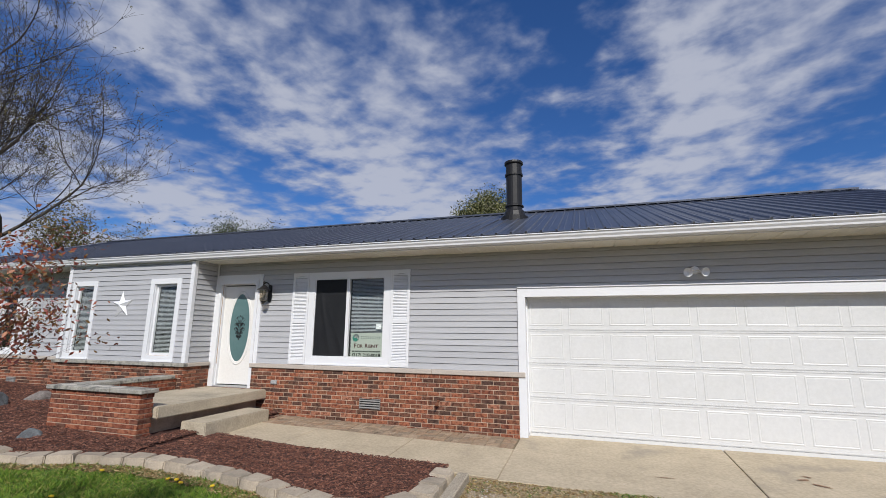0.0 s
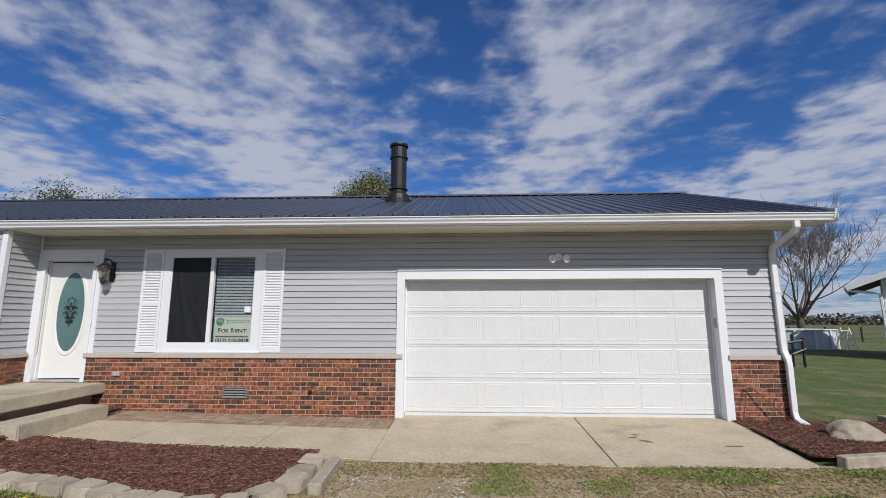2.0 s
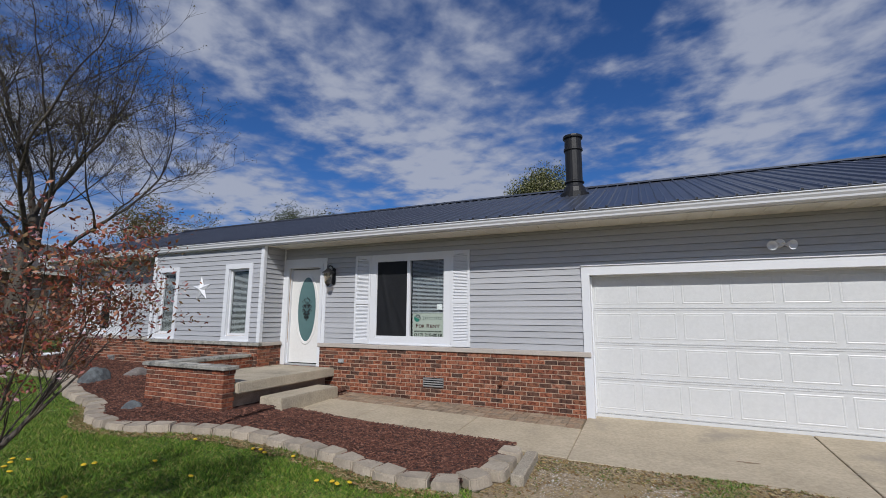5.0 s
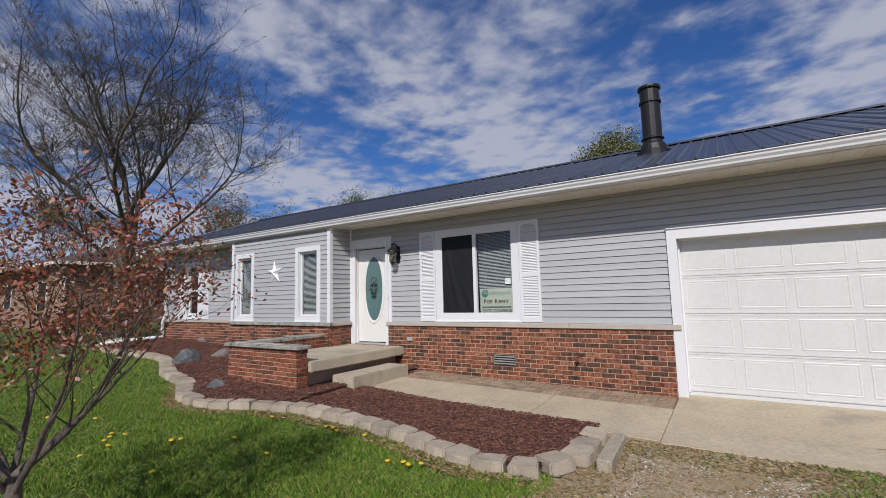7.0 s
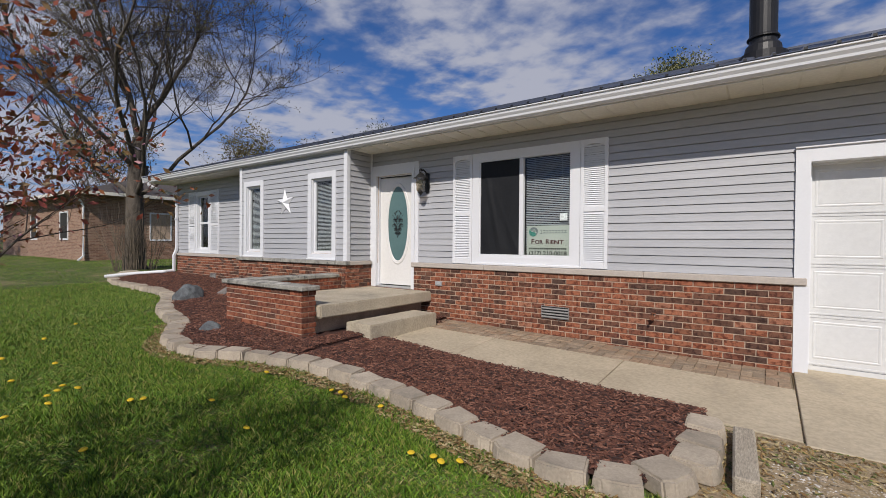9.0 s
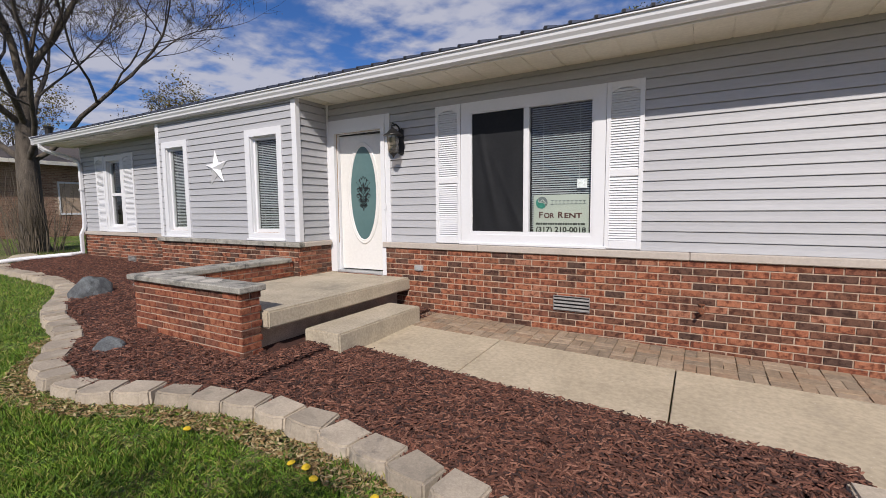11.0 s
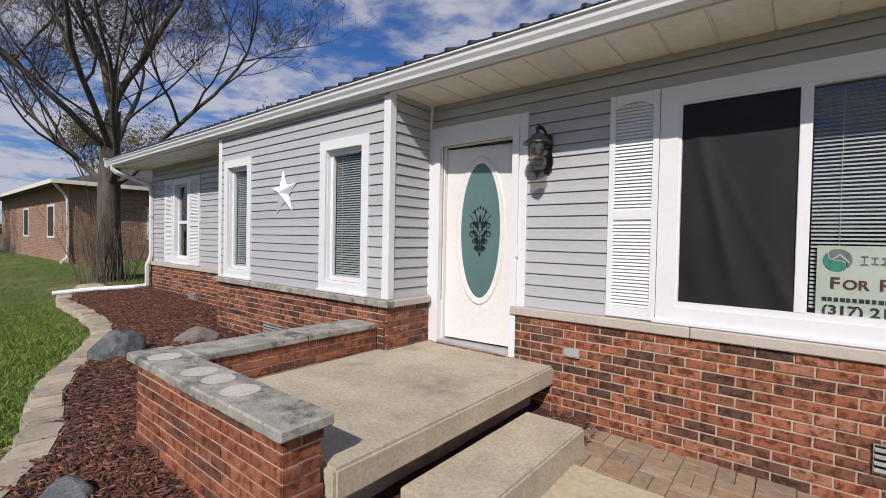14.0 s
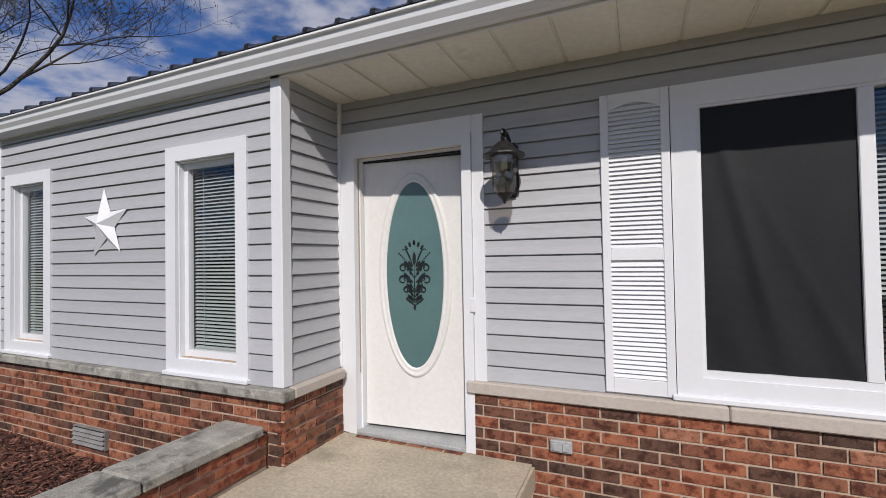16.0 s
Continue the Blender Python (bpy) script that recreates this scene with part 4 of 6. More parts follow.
part("panel", bevelled(0, W, 0, 0.044, ZB, ZT, 0.003), M_DOOR, leaf)
bm = bmesh.new()
loops = [(OA + 0.065, OB + 0.07, 0.001), (OA + 0.055, OB + 0.06, -0.014), (OA + 0.035, OB + 0.04, -0.016), (OA + 0.026, OB + 0.03, -0.007), (OA + 0.016, OB + 0.018, -0.016), (OA + 0.002, OB + 0.002, -0.012), (OA - 0.004, OB - 0.004, -0.002)]
for p, q in zip(loops, loops[1:]):
    oval_ring(bm, p[0], p[1], p[2], q[0], q[1], q[2])
bmesh.ops.remove_doubles(bm, verts=list(bm.verts), dist=1e-5)
part("oval_moulding", bm, M_DOOR, leaf, smooth=True)
bm = bmesh.new()
n = 56
bm.faces.new([bm.verts.new((OX + OA * math.cos(2 * math.pi * k / n), -0.004, OZ + OB * math.sin(2 * math.pi * k / n))) for k in range(n)])
part("oval_glass", bm, M_TEAL, leaf, "frosted teal oval glass")
# stencilled spray: a stem with paired scrolls and leaves
bm = bmesh.new()


def stroke(pts, w0, w1):
    prev = None
    for k, p in enumerate(pts):
        a, b = pts[max(k - 1, 0)], pts[min(k + 1, len(pts) - 1)]
        d = Vector((b[0] - a[0], b[1] - a[1])).normalized()
        u = k / (len(pts) - 1)
        h = (w0 + (w1 - w0) * u) * (0.35 + 0.65 * math.sin(math.pi * min(1, u * 1.25 + 0.1)))
        q = [bm.verts.new((OX + p[0] * 1.12 - d.y * s * h, -0.0065, OZ + p[1] + d.x * s * h)) for s in (-1, 1)]
        if prev:
            bm.faces.new((prev[0], prev[1], q[1], q[0]))
        prev = q


def drop(cx, cz, a, b, turn=0.0, n=10):
    c, q = math.cos(turn), math.sin(turn)
    bm.faces.new([bm.verts.new((OX + cx + a * math.cos(6.2832 * k / n) * c - b * math.sin(6.2832 * k / n) * q, -0.0065, OZ + cz + a * math.cos(6.2832 * k / n) * q + b * math.sin(6.2832 * k / n) * c)) for k in range(n)])


stroke([(0, -0.20 + 0.035 * k) for k in range(9)], 0.005, 0.004)
drop(0, 0.115, 0.014, 0.048)
drop(0, -0.235, 0.011, 0.024)
for z, x in ((0.232, 0.0), (0.218, 0.034), (0.196, 0.062)):
    for side in (-1, 1):
        drop(side * x, z, 0.010, 0.020, side * -x * 9)
for side in (-1, 1):
    # arching acanthus arms: up from the stem, over, and curled under
    for z0, reach, rise in ((-0.02, 0.098, 0.095), (-0.11, 0.102, 0.10), (-0.165, 0.072, 0.075), (-0.205, 0.060, 0.035)):
        arm = []
        for k in range(19):
            u = k / 18
            if u < 0.5:
                v = u / 0.5
                arm.append((side * reach * (0.05 + 0.75 * v), z0 + rise * math.sin(v * math.pi / 2)))
            else:
                a = math.pi / 2 - (u - 0.5) / 0.5 * 3.9
                q = rise * 0.30 * (1 - 0.45 * (u - 0.5) / 0.5)
                arm.append((side * (reach * 0.80 + q * math.cos(a)), z0 + rise * 0.70 + q * math.sin(a)))
        stroke(arm, 0.005, 0.016)
        for v in (0.35, 0.6, 0.85):
            drop(side * reach * v * 0.80, z0 + rise * math.sin(v * math.pi / 2) + 0.012, 0.009, 0.021, side * -0.9)
            drop(side * reach * v * 0.90, z0 + rise * math.sin(v * math.pi / 2) - 0.022, 0.006, 0.014, side * -0.5)
    stroke([(side * (0.010 + 0.075 * (k / 8)), 0.06 + 0.125 * math.sin(k / 8 * 1.9)) for k in range(9)], 0.004, 0.010)
    drop(side * 0.030, 0.075, 0.010, 0.028, side * -0.6)
    for k in range(6):
        drop(side * (0.050 + 0.014 * k), 0.085 + 0.014 * k, 0.0045 + 0.0006 * k, 0.0045 + 0.0006 * k)
part("stencil", bm, M_ETCH, leaf, "black floral stencil on the glass")
part("latch_plate", boxes((W - 0.004, W + 0.003, -0.006, 0.036, 1.16, 1.27), (W - 0.004, W + 0.006, 0.006, 0.030, 1.38, 1.45), (W - 0.014, W + 0.001, -0.007, -0.0005, 1.18, 1.25)), M_BLACK, leaf)
part("strike", bevelled(x1 + 0.05, x1 + 0.085, -0.016, -0.004, 1.38, 1.47, 0.003), M_WHITE, door_1)

# ---- garage door ----
garage = thing("garage_door_1", (0, 0, 0), "white raised-panel sectional garage door, closed", "garage door", kind="structure")
gx0, gx1, gtop, GY = 0.0, 5.0, 2.14, 0.20
part("casing", boxes((gx0 - 0.125, gx0, -0.004, 0.044, -0.07, gtop + 0.14), (gx1, gx1 + 0.125, -0.004, 0.044, -0.07, gtop + 0.14), (gx0, gx1, -0.004, 0.044, gtop, gtop + 0.14)), M_WHITE, garage)
part("drip_cap", bevelled(gx0 - 0.13, gx1 + 0.13, -0.024, 0.03, gtop + 0.142, gtop + 0.158, 0.003), M_WHITE, garage)
part("jamb", boxes((gx0 - 0.03, gx0, 0.044, 0.26, -0.07, gtop), (gx1, gx1 + 0.03, 0.044, 0.26, -0.07, gtop), (gx0, gx1, 0.044, 0.26, gtop, gtop + 0.03)), M_WHITE, garage)
part("stop", boxes((gx0, gx0 + 0.018, GY - 0.05, GY - 0.004, 0, gtop), (gx1 - 0.018, gx1, GY - 0.05, GY - 0.004, 0, gtop), (gx0, gx1, GY - 0.05, GY - 0.004, gtop - 0.02, gtop)), M_WHITE, garage)
SEC = gtop / 4
for r in range(4):
    bm = boxes((gx0, gx1, GY, GY + 0.045, r * SEC + (0.001 if r else -0.043), (r + 1) * SEC - 0.001))
    bm_box(bm, gx0 + 0.01, gx1 - 0.01, GY - 0.006, GY, r * SEC + 0.010, r * SEC + 0.026)
    bm_box(bm, gx0 + 0.01, gx1 - 0.01, GY - 0.006, GY, (r + 1) * SEC - 0.024, (r + 1) * SEC - 0.008)
    sec = part("door_section", bm, M_GARAGE, garage)
    for c in range(8):
        cw = (gx1 - gx0) / 8
        a, b = gx0 + c * cw + 0.045, gx0 + (c + 1) * cw - 0.045
        p = bmesh.new()
        lo, hi = r * SEC + 0.075, (r + 1) * SEC - 0.065
        rings = []
        for ins, y in ((0.0, GY - 0.0005), (0.008, GY - 0.004), (0.018, GY - 0.004), (0.026, GY - 0.001), (0.038, GY - 0.003)):
            rings.append([p.verts.new(v) for v in ((a + ins, y, lo + ins), (b - ins, y, lo + ins), (b - ins, y, hi - ins), (a + ins, y, hi - ins))])
        for s, q in zip(rings, rings[1:]):
            for k in range(4):
                p.faces.new((s[k], s[(k + 1) % 4], q[(k + 1) % 4], q[k]))
        p.faces.new(rings[-1])
        part("raised_panel", p, M_GARAGE, sec)
part("backing", boxes((gx0 - 0.03, gx1 + 0.03, GY + 0.05, GY + 0.06, -0.05, gtop + 0.03)), M_GARAGE, garage)
part("bottom_rail", boxes((gx0 + 0.001, gx1 - 0.001, GY - 0.009, GY + 0.04, -0.077, -0.004)), M_GARAGE, garage)
part("weather_seal", boxes((gx0, gx1, GY + 0.002, GY + 0.036, -0.10, -0.077)), M_BLACK, garage)
part("keypad", bevelled(gx1 - 0.024, gx1 - 0.001, 0.06, 0.10, 1.35, 1.50, 0.004), M_GREY_METAL, garage)

# ---- ground ----
def spaced(dense_lo, dense_hi, step, reach):
    v = list(np.arange(dense_lo, dense_hi + 1e-6, step))
    d, s = 0.0, step
    lo, hi = v[0], v[-1]
    while d < reach:
        s *= 1.35
        d += s
        v.append(hi + d)
        v.insert(0, lo - d)
    return v


gxs, gys = spaced(-28, 24, 0.5, 1500), spaced(-14, 20, 0.5, 1500)


def lawn_z(x, y):
    return ground_z(x, y) + 0.012 * noise.noise(Vector((x * 0.7, y * 0.7, 0))) - 0.03


verts = [(x, y, lawn_z(x, y)) for y in gys for x in gxs]
nxg = len(gxs)
faces = [(j * nxg + i, j * nxg + i + 1, (j + 1) * nxg + i + 1, (j + 1) * nxg + i) for j in range(len(gys) - 1) for i in range(nxg - 1)]
ground = tagged(raw("ground", verts, faces, M_LAWN, smooth=True), "spring lawn and fields reaching the horizon", "ground", kind="structure")


def sheet(name, inside, x0, x1, y0, y1, step, lift, mat, label, category, zfun=ground_z, bumpy=0.0):
    """A patch of ground laid on the lawn where inside(x, y) holds."""
    xs = np.arange(x0, x1 + 1e-6, step)
    ys = np.arange(y0, y1 + 1e-6, step)
    idx, vv, ff = {}, [], []

    def vert(i, j):
        if (i, j) not in idx:
            x, y = float(xs[i]), float(ys[j])
            idx[(i, j)] = len(vv)
            vv.append((x, y, zfun(x, y) + lift + bumpy * noise.noise(Vector((x * 3, y * 3, 1)))))
        return idx[(i, j)]
    for i in range(len(xs) - 1):
        for j in range(len(ys) - 1):
            if inside((xs[i] + xs[i + 1]) / 2, (ys[j] + ys[j + 1]) / 2):
                ff.append((vert(i, j), vert(i + 1, j), vert(i + 1, j + 1), vert(i, j + 1)))
    return tagged(raw(name, vv, ff, mat, smooth=True), label, category, kind="structure")


EDGE = [(-0.72, -2.1), (-0.70, -2.9), (-0.92, -3.28), (-1.35, -3.36), (-1.8, -3.28), (-2.4, -3.12), (-3.0, -2.99), (-3.6, -2.92), (-4.2, -2.94), (-4.9, -3.12), (-5.5, -3.42), (-5.95, -3.5), (-6.4, -3.42),
        (-6.8, -3.22), (-7.1, -3.02), (-7.5, -2.87), (-8.2, -2.76), (-8.9, -2.5), (-9.6, -2.15), (-10.3, -1.86), (-11.2, -1.62), (-12.0, -1.52), (-13.2, -1.46), (-14.4, -1.44), (-15.2, -1.3)]


def edge_y(x):
    for (ax, ay), (bx, by) in zip(EDGE[1:], EDGE[2:]):
        if bx <= x <= ax:
            return ay + (by - ay) * (x - ax) / (bx - ax)
    return 9.0


def walk_front(x):
    return -1.62 - 0.30 * clamp((x + 4.6) / 3.9, 0, 1)


def bed_z(x, y):
    return ground_z(x, y) + 0.05 + (0.05 if x < -4.6 else 0.0) * clamp((y - edge_y(x)) / 0.5, 0, 1)


def in_bed(x, y):
    if not -15.0 < x < -0.72 or y < edge_y(x):
        return False
    if x > -4.5:
        return y < walk_front(x) + 0.03
    return y < 0.05


bed = sheet("mulch_bed", in_bed, -15.2, -0.6, -3.6, 0.1, 0.08, 0.0, M_SOIL, "dark red-brown shredded bark mulch bed", "mulch", bed_z, 0.012)


def scatter(name, inside, x0, x1, y0, y1, n, maker, mat, label, category, zfun, seed):
    """Many small loose pieces as one sheet of stuff."""
    r = random.Random(seed)
    vv, ff = [], []
    for _ in range(n):
        x, y = r.uniform(x0, x1), r.uniform(y0, y1)
        if inside(x, y):
            maker(r, vv, ff, x, y, zfun(x, y))
    return tagged(raw(name, vv, ff, mat), label, category, kind="stuff")


def chip(r, vv, ff, x, y, z):
    a, l, w, h = r.uniform(0, 6.283), r.uniform(0.010, 0.034), r.uniform(0.004, 0.010), r.uniform(0.003, 0.008)
    c, s, t = math.cos(a), math.sin(a), r.uniform(-0.35, 0.35)
    n0 = len(vv)
    zz = z + r.uniform(0.004, 0.026)
    for u, v, q in ((-l, -w, 0), (l, -w * 0.5, 0), (l * 0.9, w, 0), (-l, w * 0.7, 0), (-l * 0.8, 0, h), (l * 0.8, 0, h)):
        vv.append((x + u * c - v * s, y + u * s + v * c, zz + q + u * t))
    ff.extend([(n0, n0 + 1, n0 + 5, n0 + 4), (n0 + 1, n0 + 2, n0 + 5), (n0 + 2, n0 + 3, n0 + 4, n0 + 5), (n0 + 3, n0, n0 + 4)])


def bed_near(x, y):
    return in_bed(x, y) and not (-6.8 < x < -4.5 and y > -2.3 and x < -4.9) and not (BAYL < x < BAYR and y > BAYY - 0.02)


scatter("mulch_chips", bed_near, -7.5, -0.7, -3.6, 0, 100000, chip, M_CHIP, "loose shreds of red-brown bark mulch", "mulch", bed_z, 1)
scatter("mulch_chips", bed_near, -15, -7.5, -3.3, 0, 42000, chip, M_CHIP, "loose shreds of red-brown bark mulch", "mulch", bed_z, 2)
# right-hand bed beside the drive
def in_bed_r(x, y):
    return 4.87 + 0.1 * (y + 2.0) < x < 8.3 and -1.85 < y < 0.05 and y > -1.85 + 0.22 * max(0, x - 5.2)


sheet("mulch_bed", in_bed_r, 4.8, 8.3, -1.9, 0.1, 0.06, 0.04, M_SOIL, "dark red-brown mulch bed beside the driveway", "mulch", ground_z, 0.012)
scatter("mulch_chips", in_bed_r, 4.8, 8.3, -1.9, 0, 22000, chip, M_CHIP, "loose shreds of red-brown bark mulch", "mulch", lambda x, y: ground_z(x, y) + 0.04, 3)


# gravel and litter in front of the drive
def gravel_weight(x, y):
    if y > -2.0 or x < -0.35 - 0.55 * max(0, -3.4 - y):
        return 0.0
    return clamp(0.5 + 1.3 * noise.noise(Vector((x * 0.35 + 5, y * 0.5, 3))) + (0.30 if x < 2.8 else -0.7) - (0.6 if y > -2.35 else 0.0) + (0.35 if -0.2 < x < 2.2 else 0.0), 0, 1) * clamp((y + 8.3) / 2.8, 0, 1)


sheet("gravel_drive", lambda x, y: y < -1.9 and x > -0.74 - 0.55 * max(0, -3.3 - y) + 0.5 * min(1, max(0, -3.3 - y)) * noise.noise(Vector((x * 1.7, y * 1.7, 4))), -8, 12, -14, -1.9, 0.09, 0.012, M_GRAVEL, "worn gravel drive with dry weeds", "gravel", lawn_z, 0.008)


def pebble(r, vv, ff, x, y, z):
    n0 = len(vv)
    s = r.uniform(0.005, 0.013) * (1.9 if r.random() < 0.04 else 1)
    a = r.uniform(0, 6.28)
    for k in range(5):
        q = a + k * 1.2566 + r.uniform(-0.2, 0.2)
        vv.append((x + s * math.cos(q), y + s * 0.8 * math.sin(q), z - s * 0.25))
    vv.append((x + r.uniform(-0.3, 0.3) * s, y, z + s * r.uniform(0.25, 0.55)))
    ff.extend([(n0 + k, n0 + (k + 1) % 5, n0 + 5) for k in range(5)])


gz = lambda x, y: lawn_z(x, y) + 0.012
scatter("gravel_stones", lambda x, y: rng.random() < gravel_weight(x, y), -3, 6.5, -8.5, -2.0, 120000, pebble, M_PEBBLE, "loose pale gravel stones on the drive", "gravel", gz, 5)


def litter(r, vv, ff, x, y, z):
    n0 = len(vv)
    a, l, w = r.uniform(0, 6.28), r.uniform(0.012, 0.03), r.uniform(0.004, 0.010)
    c, s = math.cos(a), math.sin(a)
    for u, v, h in ((-l, 0, 0.004), (0, -w, r.uniform(0.006, 0.014)), (l, 0, r.uniform(0.004, 0.02)), (0, w, 0.005)):
        vv.append((x + u * c - v * s, y + u * s + v * c, z + h))
    ff.append((n0, n0 + 1, n0 + 2, n0 + 3))


scatter("leaf_litter", lambda x, y: x > -0.7 - 0.58 * max(0, -3.3 - y) - 0.5 * max(0, -3.6 - y) * rng.random() ** 3 and y < -2.02 and rng.random() < (1.0 if y > -2.45 else (0.75 - 0.6 * gravel_weight(x, y)) * clamp((y + 7.4) / 2.4, 0, 1)), -3, 8, -7.5, -2.0, 120000, litter, M_LITTER, "dry leaf litter and weeds along the concrete", "litter", gz, 6)
scatter("leaf_litter", lambda x, y: -7.5 < x < -0.9 and edge_y(x) - 0.35 < y < edge_y(x) - 0.10, -7.5, -0.8, -4.0, -2.8, 42000, litter, M_LITTER, "dry grass clippings along the edging stones", "litter", lambda x, y: gz(x, y) + rng.uniform(0, 0.03), 7)


# grass
def in_lawn(x, y):
    if x > -0.75 or y > edge_y(x) - 0.10:
        if x > -0.8 - 0.55 * max(0, -3.3 - y):
            return False
    if x > -0.62 - 0.55 * max(0, -3.3 - y) + max(0, -3.4 - y) * 0.5 * noise.noise(Vector((x * 2.2, y * 2.2, 6))) + 0.10 * rng.random():
        return False
    if x > -15 and edge_y(x) - 0.34 < y and rng.random() < 0.55:
        return False
    return y < edge_y(x) - 0.09 if x > -15 else True


def blade(r, vv, ff, x, y, z):
    n0 = len(vv)
    a, w = r.uniform(0, 6.28), r.uniform(0.0022, 0.0045)
    h = r.uniform(0.022, 0.058) * max(0.25, 1.0 + 0.9 * noise.noise(Vector((x * 4.0, y * 4.0, 2.0))) + 0.7 * noise.noise(Vector((x * 1.4, y * 1.4, 9.0))))
    c, s = math.cos(a), math.sin(a)
    b = r.uniform(0.0, 0.055)
    q = r.uniform(0, 6.28)
    vv.extend([(x - w * c, y - w * s, z - 0.005), (x + w * c, y + w * s, z - 0.005), (x + w * 0.7 * c + b * 0.4 * math.cos(q), y + w * 0.7 * s + b * 0.4 * math.sin(q), z + h * 0.6), (x + b * math.cos(q), y + b * math.sin(q), z + h)])
    ff.extend([(n0, n0 + 1, n0 + 2), (n0, n0 + 2, n0 + 3)])


def weed(r, vv, ff, x, y, z):
    """A short broad leaf lying close to the ground."""
    n0 = len(vv)
    a, l, w, h = r.uniform(0, 6.28), r.uniform(0.012, 0.032), r.uniform(0.003, 0.008), r.uniform(0.006, 0.026)
    c, s = math.cos(a), math.sin(a)
    for u, v, q in ((0, 0, 0), (l * 0.6, -w, h * 0.8), (l, 0, h), (l * 0.6, w, h * 0.8)):
        vv.append((x + u * c - v * s, y + u * s + v * c, z + q))
    ff.append((n0, n0 + 1, n0 + 2, n0 + 3))


def near_lawn(x, y):
    return rng.random() < (0.25 + 0.75 * clamp((x + 9.5) / 4.0, 0, 1)) * clamp((y + 9.0) / 2.6, 0, 1) and in_lawn(x, y)


scatter("grass", near_lawn, -15.0, -0.6, -9.0, -1.2, 1150000, blade, M_BLADE, "fresh green spring grass", "grass", lawn_z, 11)


def tuft(r, vv, ff, x, y, z):
    for _ in range(5):
        n0 = len(vv)
        a, h, w, q = r.uniform(0, 6.28), r.uniform(0.015, 0.042), 0.006, r.uniform(0, 6.28)
        px, py = x + r.uniform(-0.12, 0.12), y + r.uniform(-0.12, 0.12)
        vv.extend([(px - w * math.cos(a), py - w * math.sin(a), z), (px + w * math.cos(a), py + w * math.sin(a), z), (px + 0.04 * math.cos(q), py + 0.04 * math.sin(q), z + h)])
        ff.append((n0, n0 + 1, n0 + 2))


scatter("grass", lambda x, y: x < -15 or y < -7, -34, -3, -12, 6, 44000, tuft, M_BLADE, "fresh green spring grass further off", "grass", lawn_z, 13)
scatter("grass", lambda x, y: (x > 8.3 or y > 0.6) and noise.noise(Vector((x * 0.45, y * 0.45, 3))) + 0.5 * noise.noise(Vector((x * 1.7, y * 1.7, 5))) > rng.uniform(-0.35, 0.35), 6.4, 24, -1.0, 26, 15000, tuft, M_BLADE, "sparse green grass of the side yard", "grass", lawn_z, 14)
scatter("grass", lambda x, y: -2.9 < y < -2.05 and noise.noise(Vector((x * 1.1, y * 1.5, 8))) > 0.10 + 0.12 * rng.random(), 0.3, 8, -2.9, -2.0, 26000, weed, M_BLADE, "weedy green grass along the concrete", "grass", gz, 15)

# dandelions
dand = thing("dandelion", (-2.2, -3.75, lawn_z(-2.2, -3.75)), "yellow dandelion flower in the lawn", "flower", "dandelions")
part("bloom", lathe([(0.004, 0.055), (0.022, 0.062), (0.026, 0.068), (0.017, 0.077), (0.0, 0.080)], 10), M_YELLOW, dand)
part("stem", lathe([(0.002, -0.01), (0.002, 0.06)], 5), M_BLADE, dand)
r = random.Random(9)
for x, y in ((-2.05, -3.7), (-1.9, -3.66), (-3.4, -4.2), (-4.6, -4.5), (-5.2, -4.9), (-5.4, -4.75), (-4.9, -5.2), (-5.9, -5.0), (-6.3, -4.6), (-3.9, -5.0), (-3.1, -5.5), (-2.6, -5.15), (-6.9, -4.9), (-7.6, -4.4), (-4.1, -4.1), (-3.3, -3.35), (-3.5, -3.3), (-8.3, -3.9), (-1.25, -4.5), (-1.6, -5.0), (-5.3, -4.82), (-5.25, -4.7), (-4.55, -4.42), (-2.0, -3.72), (-5.0, -4.95), (-3.42, -3.28), (-2.9, -3.3), (-4.4, -3.4)):
    copy_thing(dand, pose(x, y, lawn_z(x, y), r.uniform(-12, 12), r.uniform(-12, 12), r.uniform(0, 360)))

# edging stones round the bed
edging = thing("garden_edging", (0, 0, 0), "row of weathered tan concrete edging blocks", "edging", kind="structure")
stones = []
for v in range(6):
    bm = bmesh.new()
    q = random.Random(v)
    fr, bk, dp, h = 0.155, 0.140, 0.118, 0.115
    vs = [(-fr, -dp, 0), (-fr * 0.55, -dp - 0.03, 0), (fr * 0.5, -dp - 0.03, 0), (fr, -dp, 0), (bk, dp, 0), (-bk, dp, 0)]
    lo = [bm.verts.new(p) for p in vs]
    hi = [bm.verts.new((p[0] * 0.95 + q.uniform(-0.012, 0.012), p[1] * 0.92 + q.uniform(-0.012, 0.012), h + q.uniform(-0.012, 0.010))) for p in vs]
    for k in range(6):
        bm.faces.new((lo[k], lo[(k + 1) % 6], hi[(k + 1) % 6], hi[k]))
    bm.faces.new(hi)
    bm.faces.new(lo[::-1])
    bmesh.ops.bevel(bm, geom=list(bm.edges), offset=0.013, segments=2, affect="EDGES")
    stones.append(finish("edging_stone", bm, M_EDGE))
q = random.Random(21)
carry = 0.13
